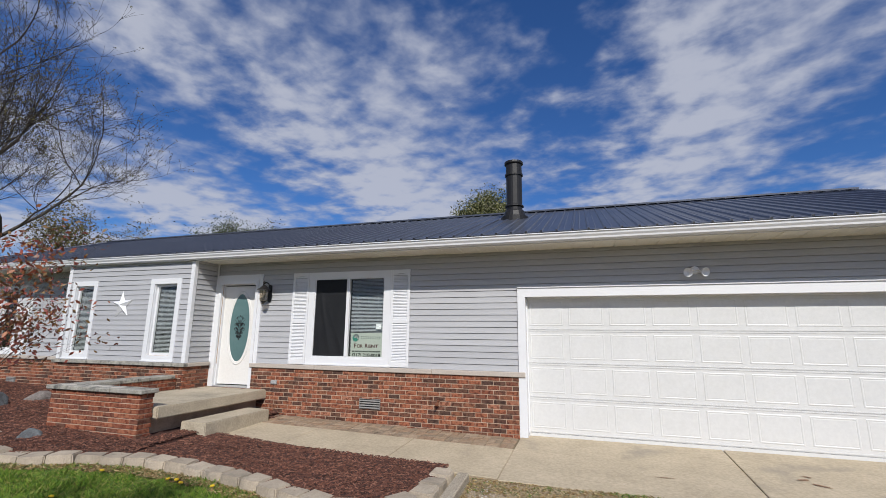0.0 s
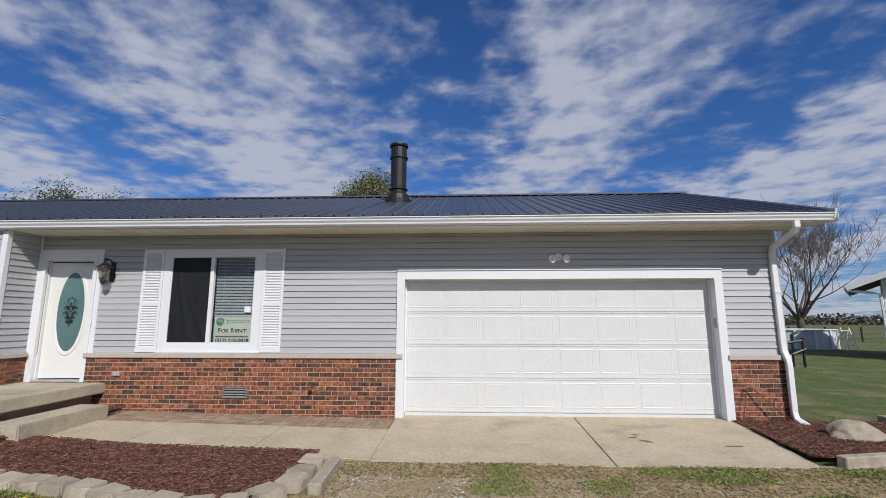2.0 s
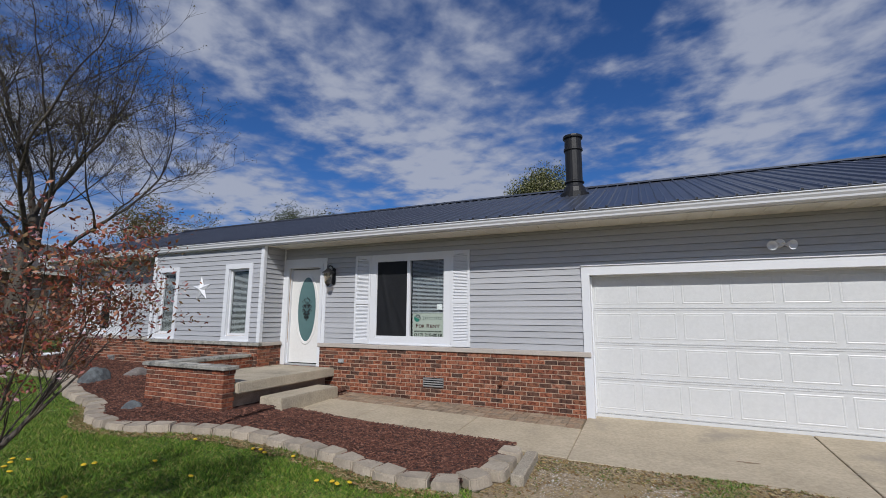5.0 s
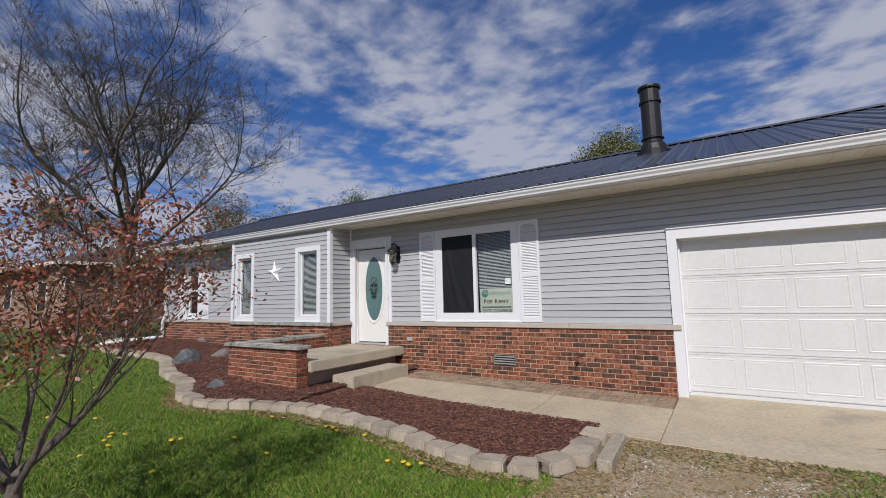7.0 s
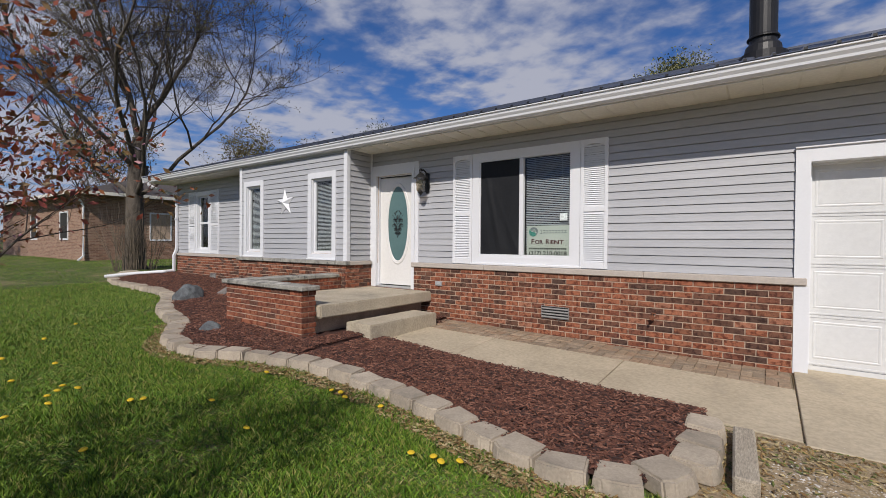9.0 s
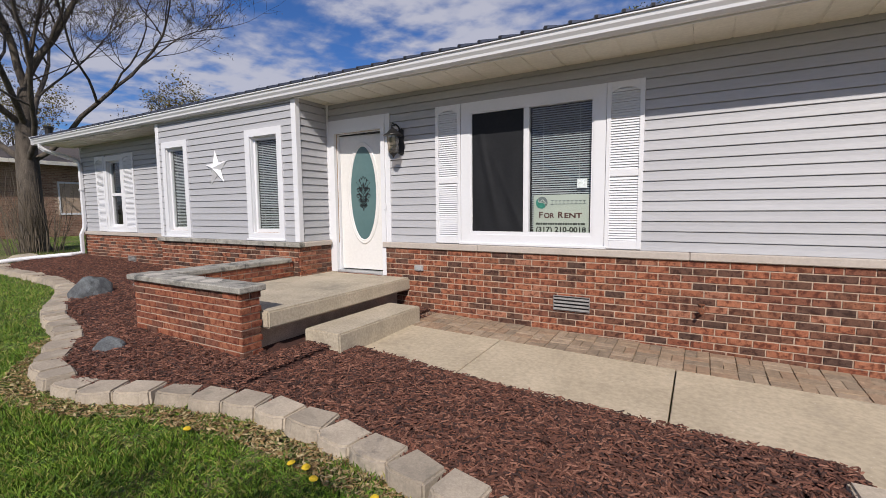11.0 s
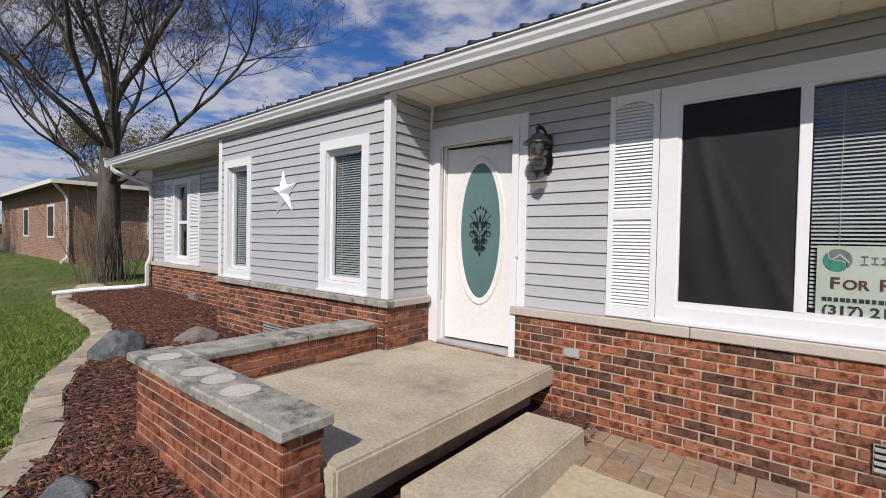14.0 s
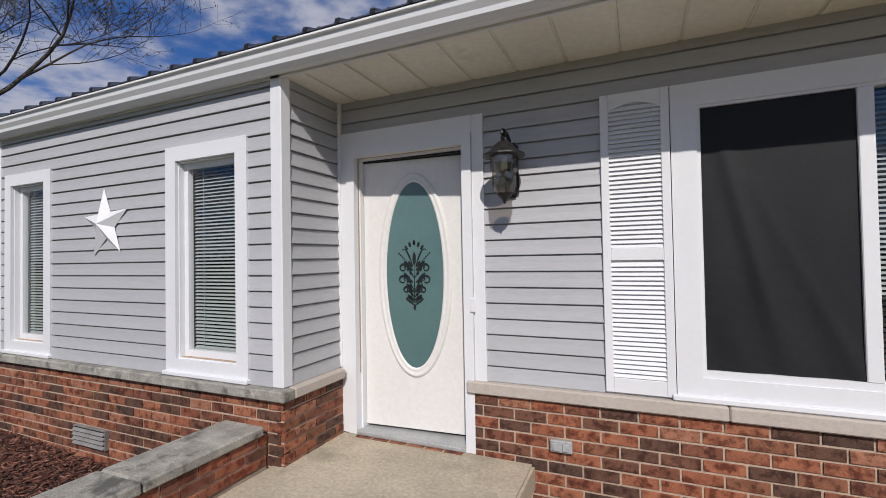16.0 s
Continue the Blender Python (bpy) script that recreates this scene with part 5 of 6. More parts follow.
for (ax, ay), (bx, by) in zip(EDGE, EDGE[1:]):
    L = math.hypot(bx - ax, by - ay)
    while carry < L:
        u = carry / L
        x, y = ax + (bx - ax) * u, ay + (by - ay) * u
        ob = new("edging_stone", stones[q.randrange(6)])
        ob.parent = edging
        ang = math.degrees(math.atan2(ay - by, ax - bx))
        ob.matrix_basis = pose(x, y, ground_z(x, y) - 0.02 + q.uniform(-0.01, 0.012), q.uniform(-2, 2), q.uniform(-3, 3), ang + q.uniform(-4, 4)) @ Matrix.Diagonal((q.uniform(0.92, 1.02), q.uniform(0.95, 1.1), 1, 1))
        carry += 0.305
    carry -= L
tie = thing("landscape_timber", (-0.45, -2.55, ground_z(-0.45, -2.5) - 0.03), "weathered grey timber beside the edging stones", "timber")
part("timber", bevelled(-0.065, 0.065, -0.45, 0.40, 0, 0.115, 0.012), M_TIMBER, tie)
tie.rotation_euler = (0, 0, radians(3))
tie2 = thing("landscape_timber", (6.08, -1.80, ground_z(6.08, -1.8) - 0.02), "weathered timber edging the side bed", "timber")
part("timber", bevelled(-1.05, 1.05, -0.06, 0.06, 0, 0.13, 0.012), M_TIMBER, tie2)
tie2.rotation_euler = (0, 0, radians(12))
tie3 = thing("landscape_timber", (7.6, -0.5, ground_z(8.3, -0.3) - 0.03), "weathered timber edging the side bed", "timber")
part("timber", bevelled(-0.06, 0.06, -0.9, 0.9, 0, 0.13, 0.012), M_TIMBER, tie3)


# concrete
def slab(parent, name, corners, zf, thick, mat):
    bm = bmesh.new()
    hi = [bm.verts.new((x, y, zf(x, y))) for x, y in corners]
    lo = [bm.verts.new((x, y, zf(x, y) - thick)) for x, y in corners]
    n = len(corners)
    bm.faces.new(hi)
    bm.faces.new(lo[::-1])
    for k in range(n):
        bm.faces.new((lo[k], lo[(k + 1) % n], hi[(k + 1) % n], hi[k]))
    bmesh.ops.bevel(bm, geom=[e for e in bm.edges if all(v in hi for v in e.verts)], offset=0.006, segments=1, affect="EDGES")
    return part(name, bm, mat, parent)


pavement = thing("pavement", (0, 0, 0), "worn tan concrete walk along the house", "pavement", kind="structure")
cuts = [-4.95, -3.33, -1.66, -0.121]
for a, b in zip(cuts, cuts[1:]):
    slab(pavement, "walk_slab", [(a + 0.006, walk_front(a)), (b - 0.006, walk_front(b)), (b - 0.006, -0.64), (a + 0.006, -0.64)], walk_z, 0.12, M_CONCRETE)
slab(pavement, "joint_fill", [(-0.13, -1.97), (-0.108, -1.97), (-0.108, -0.02), (-0.13, -0.02)], lambda x, y: -0.072 + 0.03 * y + 0.006 * noise.noise(Vector((x, y * 9, 0))), 0.08, M_GRAVEL)
driveway = thing("driveway", (0, 0, 0), "worn concrete apron before the garage", "driveway", kind="structure")
drive_z = lambda x, y: -0.05 + 0.03 * min(0, y)
for pts in ([(-0.115, -2.0), (2.63, -2.08), (2.70, 0.24), (-0.05, 0.24), (-0.115, -0.02)], [(2.645, -2.08), (4.85, -2.03), (5.05, -0.30), (5.05, 0.24), (2.715, 0.24)]):
    slab(driveway, "apron_slab", pts, drive_z, 0.14, M_CONCRETE)
M_STAIN = material("rust_stain", (0.24, 0.13, 0.075), (0.34, 0.22, 0.14), scale=30, fine=0.4, rough=0.95)
r = random.Random(61)
for x, y, l, w, turn in ((3.22, -0.95, 0.075, 0.022, 20), (3.30, -0.82, 0.06, 0.018, -25), (3.33, -1.12, 0.10, 0.026, -35), (1.72, -1.35, 0.12, 0.013, 3), (4.35, -1.30, 0.13, 0.014, 2)):
    bm = bmesh.new()
    c, q = math.cos(radians(turn)), math.sin(radians(turn))
    pts = [(l * math.cos(k * 0.4488) * r.uniform(0.75, 1.1), w * math.sin(k * 0.4488) * r.uniform(0.6, 1.2)) for k in range(14)]
    bm.faces.new([bm.verts.new((x + u * c - v * q, y + u * q + v * c, drive_z(x + u * c - v * q, y + u * q + v * c) + 0.004)) for u, v in pts])
    part("leaf_stain", bm, M_STAIN, driveway, "rusty leaf stain")
base = thing("paver_strip", (0, 0, 0), "strip of tan brick pavers along the wall", "pavers", kind="structure")
part("bedding", boxes((-4.95, -0.13, -0.64, 0.01, -0.2, -0.105)), M_GRAVEL, base)
slab(base, "sand_bed", [(-4.95, -0.638), (-0.135, -0.638), (-0.135, 0.008), (-4.95, 0.008)], lambda x, y: walk_z(x, y) - 0.014, 0.1, M_CHAFF)
PAVER = finish("brick_paver", bevelled(0, 1, 0, 1, -0.05, 0, 0.012), M_PAVER)
for row in range(3):
    for col in range(23):
        for k in range(2):
            flat = (row + col) % 2
            x = -4.94 + col * 0.2085 + (0.0 if flat else k * 0.1045)
            yy = -0.632 + row * 0.2085 + (k * 0.1045 if flat else 0.0)
            ob = new("brick_paver", PAVER)
            ob.parent = base
            ob.matrix_basis = Matrix.Translation((x, yy, walk_z(x + 0.1, yy + 0.05) + rng.uniform(-0.003, 0.003))) @ pose(0, 0, 0, rng.uniform(-0.8, 0.8), rng.uniform(-0.8, 0.8), rng.uniform(-1.5, 1.5)) @ Matrix.Diagonal((0.203, 0.099, 1, 1) if flat else (0.099, 0.203, 1, 1))

# porch, step and planter wall
porch = thing("porch_slab", (0, 0, 0), "thick weathered concrete porch slab before the door", "porch", kind="structure")
bm = bevelled(-6.46, -4.93, -2.30, 0.02, 0.29, 0.455, 0.016, 2)
part("slab", bm, M_PORCH, porch)
part("footing", boxes((-6.46, -5.14, -2.24, 0.0, -0.2, 0.275)), M_MORTAR, porch, "shadowed footing")
def fleck(r, vv, ff, x, y, z):
    n0, q = len(vv), r.uniform(0.003, 0.009)
    vv.extend([(x + q * math.cos(k * 1.2566 + 0.3), y + q * r.uniform(0.5, 1.0) * math.sin(k * 1.2566 + 0.3), z) for k in range(5)])
    ff.append(tuple(n0 + k for k in range(5)))


M_FLECK = material("pale_debris", (0.66, 0.60, 0.50), (0.45, 0.38, 0.28), scale=60, fine=0.3, rough=0.95)
scatter("porch_flecks", lambda x, y: noise.noise(Vector((x * 1.3, y * 1.3, 2))) > rng.uniform(-0.5, 0.4), -6.42, -4.97, -2.26, -0.05, 420, fleck, M_FLECK, "pale flecks and crumbs on the porch slab", "debris", lambda x, y: 0.4565, 71)
scatter("drive_flecks", lambda x, y: True, -0.05, 4.8, -1.95, -0.1, 380, fleck, M_FLECK, "pale crumbs lying on the concrete apron", "debris", lambda x, y: drive_z(x, y) + 0.0025, 72)
scatter("walk_flecks", lambda x, y: y > walk_front(x) + 0.04, -4.5, -0.2, -1.95, -0.68, 300, fleck, M_FLECK, "pale crumbs lying on the concrete walk", "debris", lambda x, y: walk_z(x, y) + 0.0025, 73)
step = thing("porch_step", (-4.71, -1.16, 0.0), "concrete step before the porch slab", "step")
part("block", bevelled(-0.23, 0.24, -0.71, 0.71, -0.06, 0.195, 0.014, 2), M_PORCH, step)
planter = thing("planter_wall", (0, 0, 0), "low brick wall round the porch, stone-capped", "wall", kind="structure")
part("mortar_bed", boxes((-6.78, -5.007, -2.523, -2.33, -0.1, 0.655), (-6.78, -6.487, -2.33, -0.62, -0.1, 0.655)), M_MORTAR, planter)
for a, b, c, d in ((-6.86, -6.18, -2.57, -2.285), (-6.177, -5.56, -2.575, -2.28), (-5.557, -4.955, -2.57, -2.285), (-6.80, -6.46, -2.282, -1.40), (-6.795, -6.46, -1.397, -0.66)):
    part("capstone", bevelled(a, b, c, d, 0.655, 0.715, 0.010), M_STONE_CAP, planter, "lichened grey capstone")
ring = material("pot_ring_stain", (0.58, 0.54, 0.47), (0.50, 0.47, 0.41), scale=9, fine=0.3, rough=0.9)
for x, y, a in ((-6.55, -2.44, 0.10), (-6.05, -2.43, 0.10), (-5.83, -2.42, 0.09), (-5.56, -2.43, 0.10)):
    bm = bmesh.new()
    bm.faces.new([bm.verts.new((x + a * math.cos(k * 0.3142), y + a * math.sin(k * 0.3142), 0.7165)) for k in range(20)])
    part("pot_mark", bm, ring, planter, "pale round mark left by a pot")

# ---- rocks ----
def boulder(loc, size, seed, mat, label, turn=0):
    t = thing("boulder", Matrix.Translation(loc) @ pose(0, 0, 0, 0, 0, turn), label, "rock", "garden rocks")
    bm = bmesh.new()
    bmesh.ops.create_icosphere(bm, subdivisions=4, radius=1.0)
    for v in bm.verts:
        d = 1 + 0.28 * noise.noise(v.co * 1.1 + Vector((seed, 0, 0))) + 0.10 * noise.noise(v.co * 2.7 + Vector((0, seed, 0)))
        for n in (Vector((0.6, -0.5, 0.6)), Vector((-0.7, 0.2, 0.65)), Vector((0.2, 0.8, 0.5))):
            n.normalize()
            d = min(d, 0.86 / max(0.05, v.co.dot(n)) if v.co.dot(n) > 0 else d)
        v.co = Vector((v.co.x * size[0] * d, v.co.y * size[1] * d, max(-0.25, v.co.z * d) * size[2]))
    part("stone", bm, mat, t, smooth=False)
    return t


def on_bed(x, y, dz=0.0):
    return (x, y, bed_z(x, y) + dz)


boulder(on_bed(-9.15, -2.0, 0.02), (0.25, 0.20, 0.26), 1.3, M_ROCK, "blue-grey rounded boulder in the mulch", 70)
boulder(on_bed(-9.2, -1.15, 0.0), (0.25, 0.17, 0.16), 4.2, material("speckled_boulder", (0.24, 0.21, 0.19), (0.16, 0.14, 0.13), scale=9, fine=0.5, rough=0.9, bump=0.9, bump_scale=35), "speckled grey-brown boulder in the mulch", 60)
boulder(on_bed(-6.35, -2.98, -0.01), (0.15, 0.115, 0.12), 7.7, M_ROCK, "grey split boulder in the mulch", 20)
boulder((6.10, -0.92, ground_z(6.1, -0.92) + 0.07), (0.36, 0.25, 0.20), 2.2, M_ROCK_PALE, "large pale tan boulder in the side bed", 10)
boulder((8.2, 0.3, ground_z(8.2, 0.3) + 0.05), (0.3, 0.25, 0.22), 3.9, M_ROCK, "grey boulder at the side bed", 40)
boulder((-15.6, -0.75, ground_z(-15.6, -0.75) + 0.02), (0.5, 0.22, 0.14), 5.1, M_ROCK_PALE, "flat pale stone beside the tree", 20)
rod = thing("bent_rod", (5.35, -0.10, -0.06), "thin rusty bent rod stuck in the mulch", "rod")
bm = bmesh.new()
sweep(bm, [(-0.18, 0, 0), (-0.06, 0.02, 0.50), (0.0, 0.02, 0.52), (0.5, -0.1, 0.02)], 0.008, n=6)
part("rod", bm, M_RUST, rod)

# ---- fittings on the wall ----
M_VENT = material("weathered_aluminium", (0.34, 0.33, 0.31), (0.26, 0.25, 0.24), scale=9, fine=0.3, rough=0.6, metal=0.3)


def louvre_vent(x0, x1, z0, z1, y):
    v = thing("foundation_vent", ((x0 + x1) / 2, y, z0), "grey louvred foundation vent in the brick", "vent", "foundation vents")
    w, h = (x1 - x0) / 2, z1 - z0
    part("frame", frame_ring(-w, w, 0, h, 0.006, -0.004, 0.03), M_VENT, v)
    part("backing", boxes((-w + 0.006, w - 0.006, 0.006, 0.010, 0.01, h - 0.01)), M_BLACK, v)
    k = 4
    for i in range(k):
        z = 0.006 + (h - 0.012) * (i + 0.5) / k
        bm = boxes((-w + 0.006, w - 0.006, -0.019, 0.007, -0.002, 0.002))
        bmesh.ops.rotate(bm, verts=list(bm.verts), cent=(0, 0, 0), matrix=Matrix.Rotation(radians(42), 3, "X"))
        bmesh.ops.translate(bm, verts=list(bm.verts), vec=(0, -0.003, z))
        part("louvre", bm, M_VENT, v)


louvre_vent(-2.94, -2.54, 0.225, 0.395, -0.018)
louvre_vent(-8.54, -8.12, 0.29, 0.44, BAYY - 0.052)
louvre_vent(-12.35, -12.05, 0.30, 0.43, -0.018)
outlet = thing("outdoor_outlet", (-4.765, -0.004, 0.596), "grey weatherproof outlet box on the brick", "outlet")
part("box", bevelled(-0.065, 0.065, -0.025, 0.01, -0.036, 0.036, 0.006), M_GREY_METAL, outlet)
for x in (-0.03, 0.03):
    part("cover_flap", bevelled(x - 0.022, x + 0.022, -0.034, -0.026, -0.024, 0.024, 0.004), M_GREY_METAL, outlet)
tap = thing("hose_tap", (-1.48, 0.0, 0.375), "small rusty garden tap on the brick", "tap")
bm = lathe([(0.03, 0.0), (0.03, 0.01), (0.012, 0.012), (0.012, 0.07), (0.017, 0.072), (0.017, 0.09)], 10)
bmesh.ops.rotate(bm, verts=list(bm.verts), cent=(0, 0, 0), matrix=Matrix.Rotation(radians(90), 3, "X"))
part("spout", bm, M_RUST, tap)
bm = lathe([(0.028, 0.045), (0.03, 0.05), (0.028, 0.058)], 10)
part("handle", bm, M_RUST, tap)
for v in tap.children[-1].data.vertices:
    v.co.y -= 0.05
part("stem", boxes((-0.005, 0.005, -0.055, -0.045, 0.0, 0.05)), M_RUST, tap)

# wall lantern
lan = thing("wall_lantern", (-5.04, 0.02, 2.20), "black iron wall lantern with seeded glass", "lantern")
part("back_plate", bevelled(-0.045, 0.045, -0.03, 0.012, -0.09, 0.26, 0.02, 3), M_BLACK, lan)
bm = bmesh.new()
sweep(bm, [(0, -0.02, 0.20), (0, -0.06, 0.27), (0, -0.125, 0.295), (0, -0.185, 0.27), (0, -0.185, 0.235)], 0.012, n=8)
part("arm", bm, M_BLACK, lan)
bm = bmesh.new()
sweep(bm, [(0, -0.185 + 0.035 * math.cos(a * 0.5), 0.265 + 0.035 * math.sin(a * 0.5)) for a in range(0, 11)], 0.010, n=8)
part("scroll", bm, M_BLACK, lan)
C = -0.185
for nm, prof, mt in (("roof", [(0.02, 0.235), (0.05, 0.215), (0.085, 0.175), (0.125, 0.15), (0.128, 0.14), (0.07, 0.14)], M_BLACK),
                     ("base", [(0.045, -0.085), (0.05, -0.08), (0.04, -0.10), (0.022, -0.115), (0.01, -0.13), (0.004, -0.145)], M_BLACK),
                     ("bulb_holder", [(0.02, 0.14), (0.02, 0.07), (0.012, 0.06)], M_WHITE)):
    bm = lathe(prof, 20)
    bmesh.ops.translate(bm, verts=list(bm.verts), vec=(0, C, 0))
    part(nm, bm, mt, lan, smooth=False)
bm = bmesh.new()
rings = []
for r0, z in ((0.085, 0.14), (0.083, 0.08), (0.07, 0.02), (0.072, -0.03), (0.062, -0.07), (0.045, -0.085)):
    rings.append([bm.verts.new(((r0 + 0.004 * math.sin(k * 2.1 + z * 60)) * math.cos(k * math.pi / 12), C + (r0 + 0.004 * math.sin(k * 2.1 + z * 60)) * math.sin(k * math.pi / 12), z)) for k in range(24)])
for a, b in zip(rings, rings[1:]):
    for k in range(24):
        bm.faces.new((a[k], a[(k + 1) % 24], b[(k + 1) % 24], b[k]))
part("glass_shade", bm, M_LAMPGLASS, lan, "seeded clear glass", smooth=True)

# twin flood lamps over the garage
fl = thing("flood_light", (2.53, 0.02, 2.47), "twin white flood lamps on a round wall plate", "flood lamp")
bm = lathe([(0.06, 0.0), (0.06, 0.02), (0.045, 0.035), (0.0, 0.036)], 18)
bmesh.ops.rotate(bm, verts=list(bm.verts), cent=(0, 0, 0), matrix=Matrix.Rotation(radians(90), 3, "X"))
bmesh.ops.translate(bm, verts=list(bm.verts), vec=(0, 0, 0.03))
part("wall_plate", bm, M_WHITE, fl)
for s in (-1, 1):
    bm = lathe([(0.018, -0.09), (0.022, -0.05), (0.04, -0.03), (0.062, 0.02), (0.066, 0.035), (0.058, 0.03), (0.03, 0.0), (0.012, -0.01)], 18)
    bmesh.ops.rotate(bm, verts=list(bm.verts), cent=(0, 0, 0), matrix=Matrix.Rotation(radians(100), 3, "X") )
    bmesh.ops.rotate(bm, verts=list(bm.verts), cent=(0, 0, 0), matrix=Matrix.Rotation(radians(28 * s), 3, "Z"))
    bmesh.ops.translate(bm, verts=list(bm.verts), vec=(s * 0.10, -0.12, -0.01))
    lamp = part("lamp_head", bm, M_WHITE, fl)
    bm = bmesh.new()
    sweep(bm, [(0, -0.02, 0.03), (s * 0.05, -0.05, 0.02), (s * 0.075, -0.06, 0.0)], 0.012, n=6)
    part("bracket", bm, M_SOFFIT, fl)

# five-pointed barn star
star = thing("barn_star", (-8.18, BAYY - 0.012, 2.05), "white tin five-pointed star on the siding", "star")
bm = bmesh.new()
tip = bm.verts.new((0, -0.07, 0))
rim = []
for k in range(10):
    a = math.pi / 2 + k * math.pi / 5 + radians(4)
    rr = 0.29 if k % 2 == 0 else 0.115
    rim.append(bm.verts.new((rr * math.cos(a), 0.0, rr * math.sin(a))))
for k in range(10):
    bm.faces.new((tip, rim[k], rim[(k + 1) % 10]))
part("folded_star", bm, M_WHITE, star)

# ---- trees ----
def grow(r, p, d, length, radius, depth, out, tips, spread=0.55, segs=5, lift=0.12, kids=(3, 5), shrink=0.68, keep=0.45, thin=0.0, wander=0.16, ease=1.0):
    """A tapering bent limb with limbs of its own."""
    pts, rad = [p.copy()], [radius]
    for k in range(segs):
        d = (d + Vector((r.uniform(-1, 1), r.uniform(-1, 1), r.uniform(-0.6, 1) * 0.8)) * wander + Vector((0, 0, lift * 0.25))).normalized()
        p = p + d * (length / segs)
        pts.append(p.copy())
        rad.append(radius * (1 - (1 - keep) * (k + 1) / segs))
    out.append((pts, rad, depth))
    if depth == 0:
        tips.append((pts[-1], d))
        tips.append((pts[-2], d))
        return
    for k in range(r.randint(*kids)):
        u = r.uniform(0.35, 1.0)
        i = min(int(u * segs), segs - 1)
        q = pts[i].lerp(pts[i + 1], u * segs - i)
        side = Vector((r.uniform(-1, 1), r.uniform(-1, 1), r.uniform(-0.35, 0.9))).normalized()
        nd = (d * (1 - spread) + side * spread + Vector((0, 0, lift))).normalized()
        grow(r, q, nd, length * r.uniform(shrink - 0.12, shrink + 0.1), max(thin, rad[i + 1] * r.uniform(0.5, 0.7)), depth - 1, out, tips, spread, segs if depth > 3 else min(segs, 4), lift * ease, kids, shrink, keep, thin, wander, ease)
    grow(r, pts[-1], d, length * shrink, max(thin, rad[-1] * 0.92), depth - 1, out, tips, spread, segs if depth > 3 else min(segs, 4), lift * ease, kids, shrink, keep, thin, wander, ease)


def limbs_mesh(limbs, n_of):
    vv, ff = [], []
    for pts, rad, depth in limbs:
        n = n_of(depth)
        base = len(vv)
        for i, p in enumerate(pts):
            d = (pts[min(i + 1, len(pts) - 1)] - pts[max(i - 1, 0)]).normalized()
            s = d.cross(Vector((0.3, 0.2, 0.93)))
            s = s.normalized() if s.length > 0.02 else Vector((1, 0, 0))
            w = d.cross(s)
            for k in range(n):
                a = 2 * math.pi * k / n
                vv.append(tuple(p + (s * math.cos(a) + w * math.sin(a)) * rad[i]))
        for i in range(len(pts) - 1):
            for k in range(n):
                ff.append((base + i * n + k, base + i * n + (k + 1) % n, base + (i + 1) * n + (k + 1) % n, base + (i + 1) * n + k))
    return vv, ff


def leaves_mesh(r, spots, size, count, jitter):
    vv, ff = [], []
    for p, d in spots:
        for _ in range(count):
            c = p + Vector((r.gauss(0, 1), r.gauss(0, 1), r.gauss(0, 1))) * jitter
            u = Vector((r.uniform(-1, 1), r.uniform(-1, 1), r.uniform(-1, 1))).normalized()
            w = u.cross(Vector((r.uniform(-1, 1), r.uniform(-1, 1), r.uniform(-1, 1)))).normalized()
            l = size * r.uniform(0.6, 1.3)
            n0 = len(vv)
            vv.extend([tuple(c - u * l), tuple(c + w * l * 0.45 - u * 0.1 * l), tuple(c + u * l), tuple(c - w * l * 0.45)])
            ff.append((n0, n0 + 1, n0 + 2, n0 + 3))
    return vv, ff


def tree(name, loc, label, seed, trunk_h, trunk_r, crown, depth, first, leaf=None, category="tree", twig=None, **kw):
    """crown: length of the first limbs; first: (count, outward lean)."""
    r = random.Random(seed)
    t = thing(name, loc, label, category)
    pts = [Vector((0, 0, -0.15)), Vector((0, 0, 0.12)), Vector((r.uniform(-0.03, 0.03), 0, trunk_h * 0.4)), Vector((r.uniform(-0.06, 0.06), 0.03, trunk_h * 0.75)), Vector((0, 0.02, trunk_h))]
    rad = [trunk_r * 1.55, trunk_r * 1.15, trunk_r, trunk_r * 0.95, trunk_r * 0.85]
    vv, ff = limbs_mesh([(pts, rad, 9)], lambda d: 14)
    raw("trunk", vv, ff, M_BARK, t, True)
    limbs, tips = [], []
    for k in range(first[0]):
        a = 2 * math.pi * (k + r.uniform(-0.25, 0.25)) / first[0]
        lean = first[1] * r.uniform(0.6, 1.25)
        d = Vector((math.cos(a) * lean, math.sin(a) * lean, 1)).normalized()
        grow(r, Vector((0, 0.02, trunk_h * r.uniform(0.82, 1.0))), d, crown * r.uniform(0.85, 1.1), trunk_r * r.uniform(0.38, 0.54), depth, limbs, tips, **kw)
    vv, ff = limbs_mesh([l for l in limbs if l[2] >= depth - 1], lambda d: 8)
    raw("main_branching", vv, ff, M_BARK, t, True)
    vv, ff = limbs_mesh([l for l in limbs if l[2] < depth - 1], lambda d: 4 if d > 0 else 3)
    tagged(raw("twig_mass", vv, ff, twig or M_TWIG, t), kind="stuff")
    if leaf:
        mat, size, count, jit, share = leaf
        vv, ff = leaves_mesh(r, [s for s in tips if r.random() < share], size, count, jit)
        tagged(raw("crown", vv, ff, mat, t), kind="stuff")
    return t


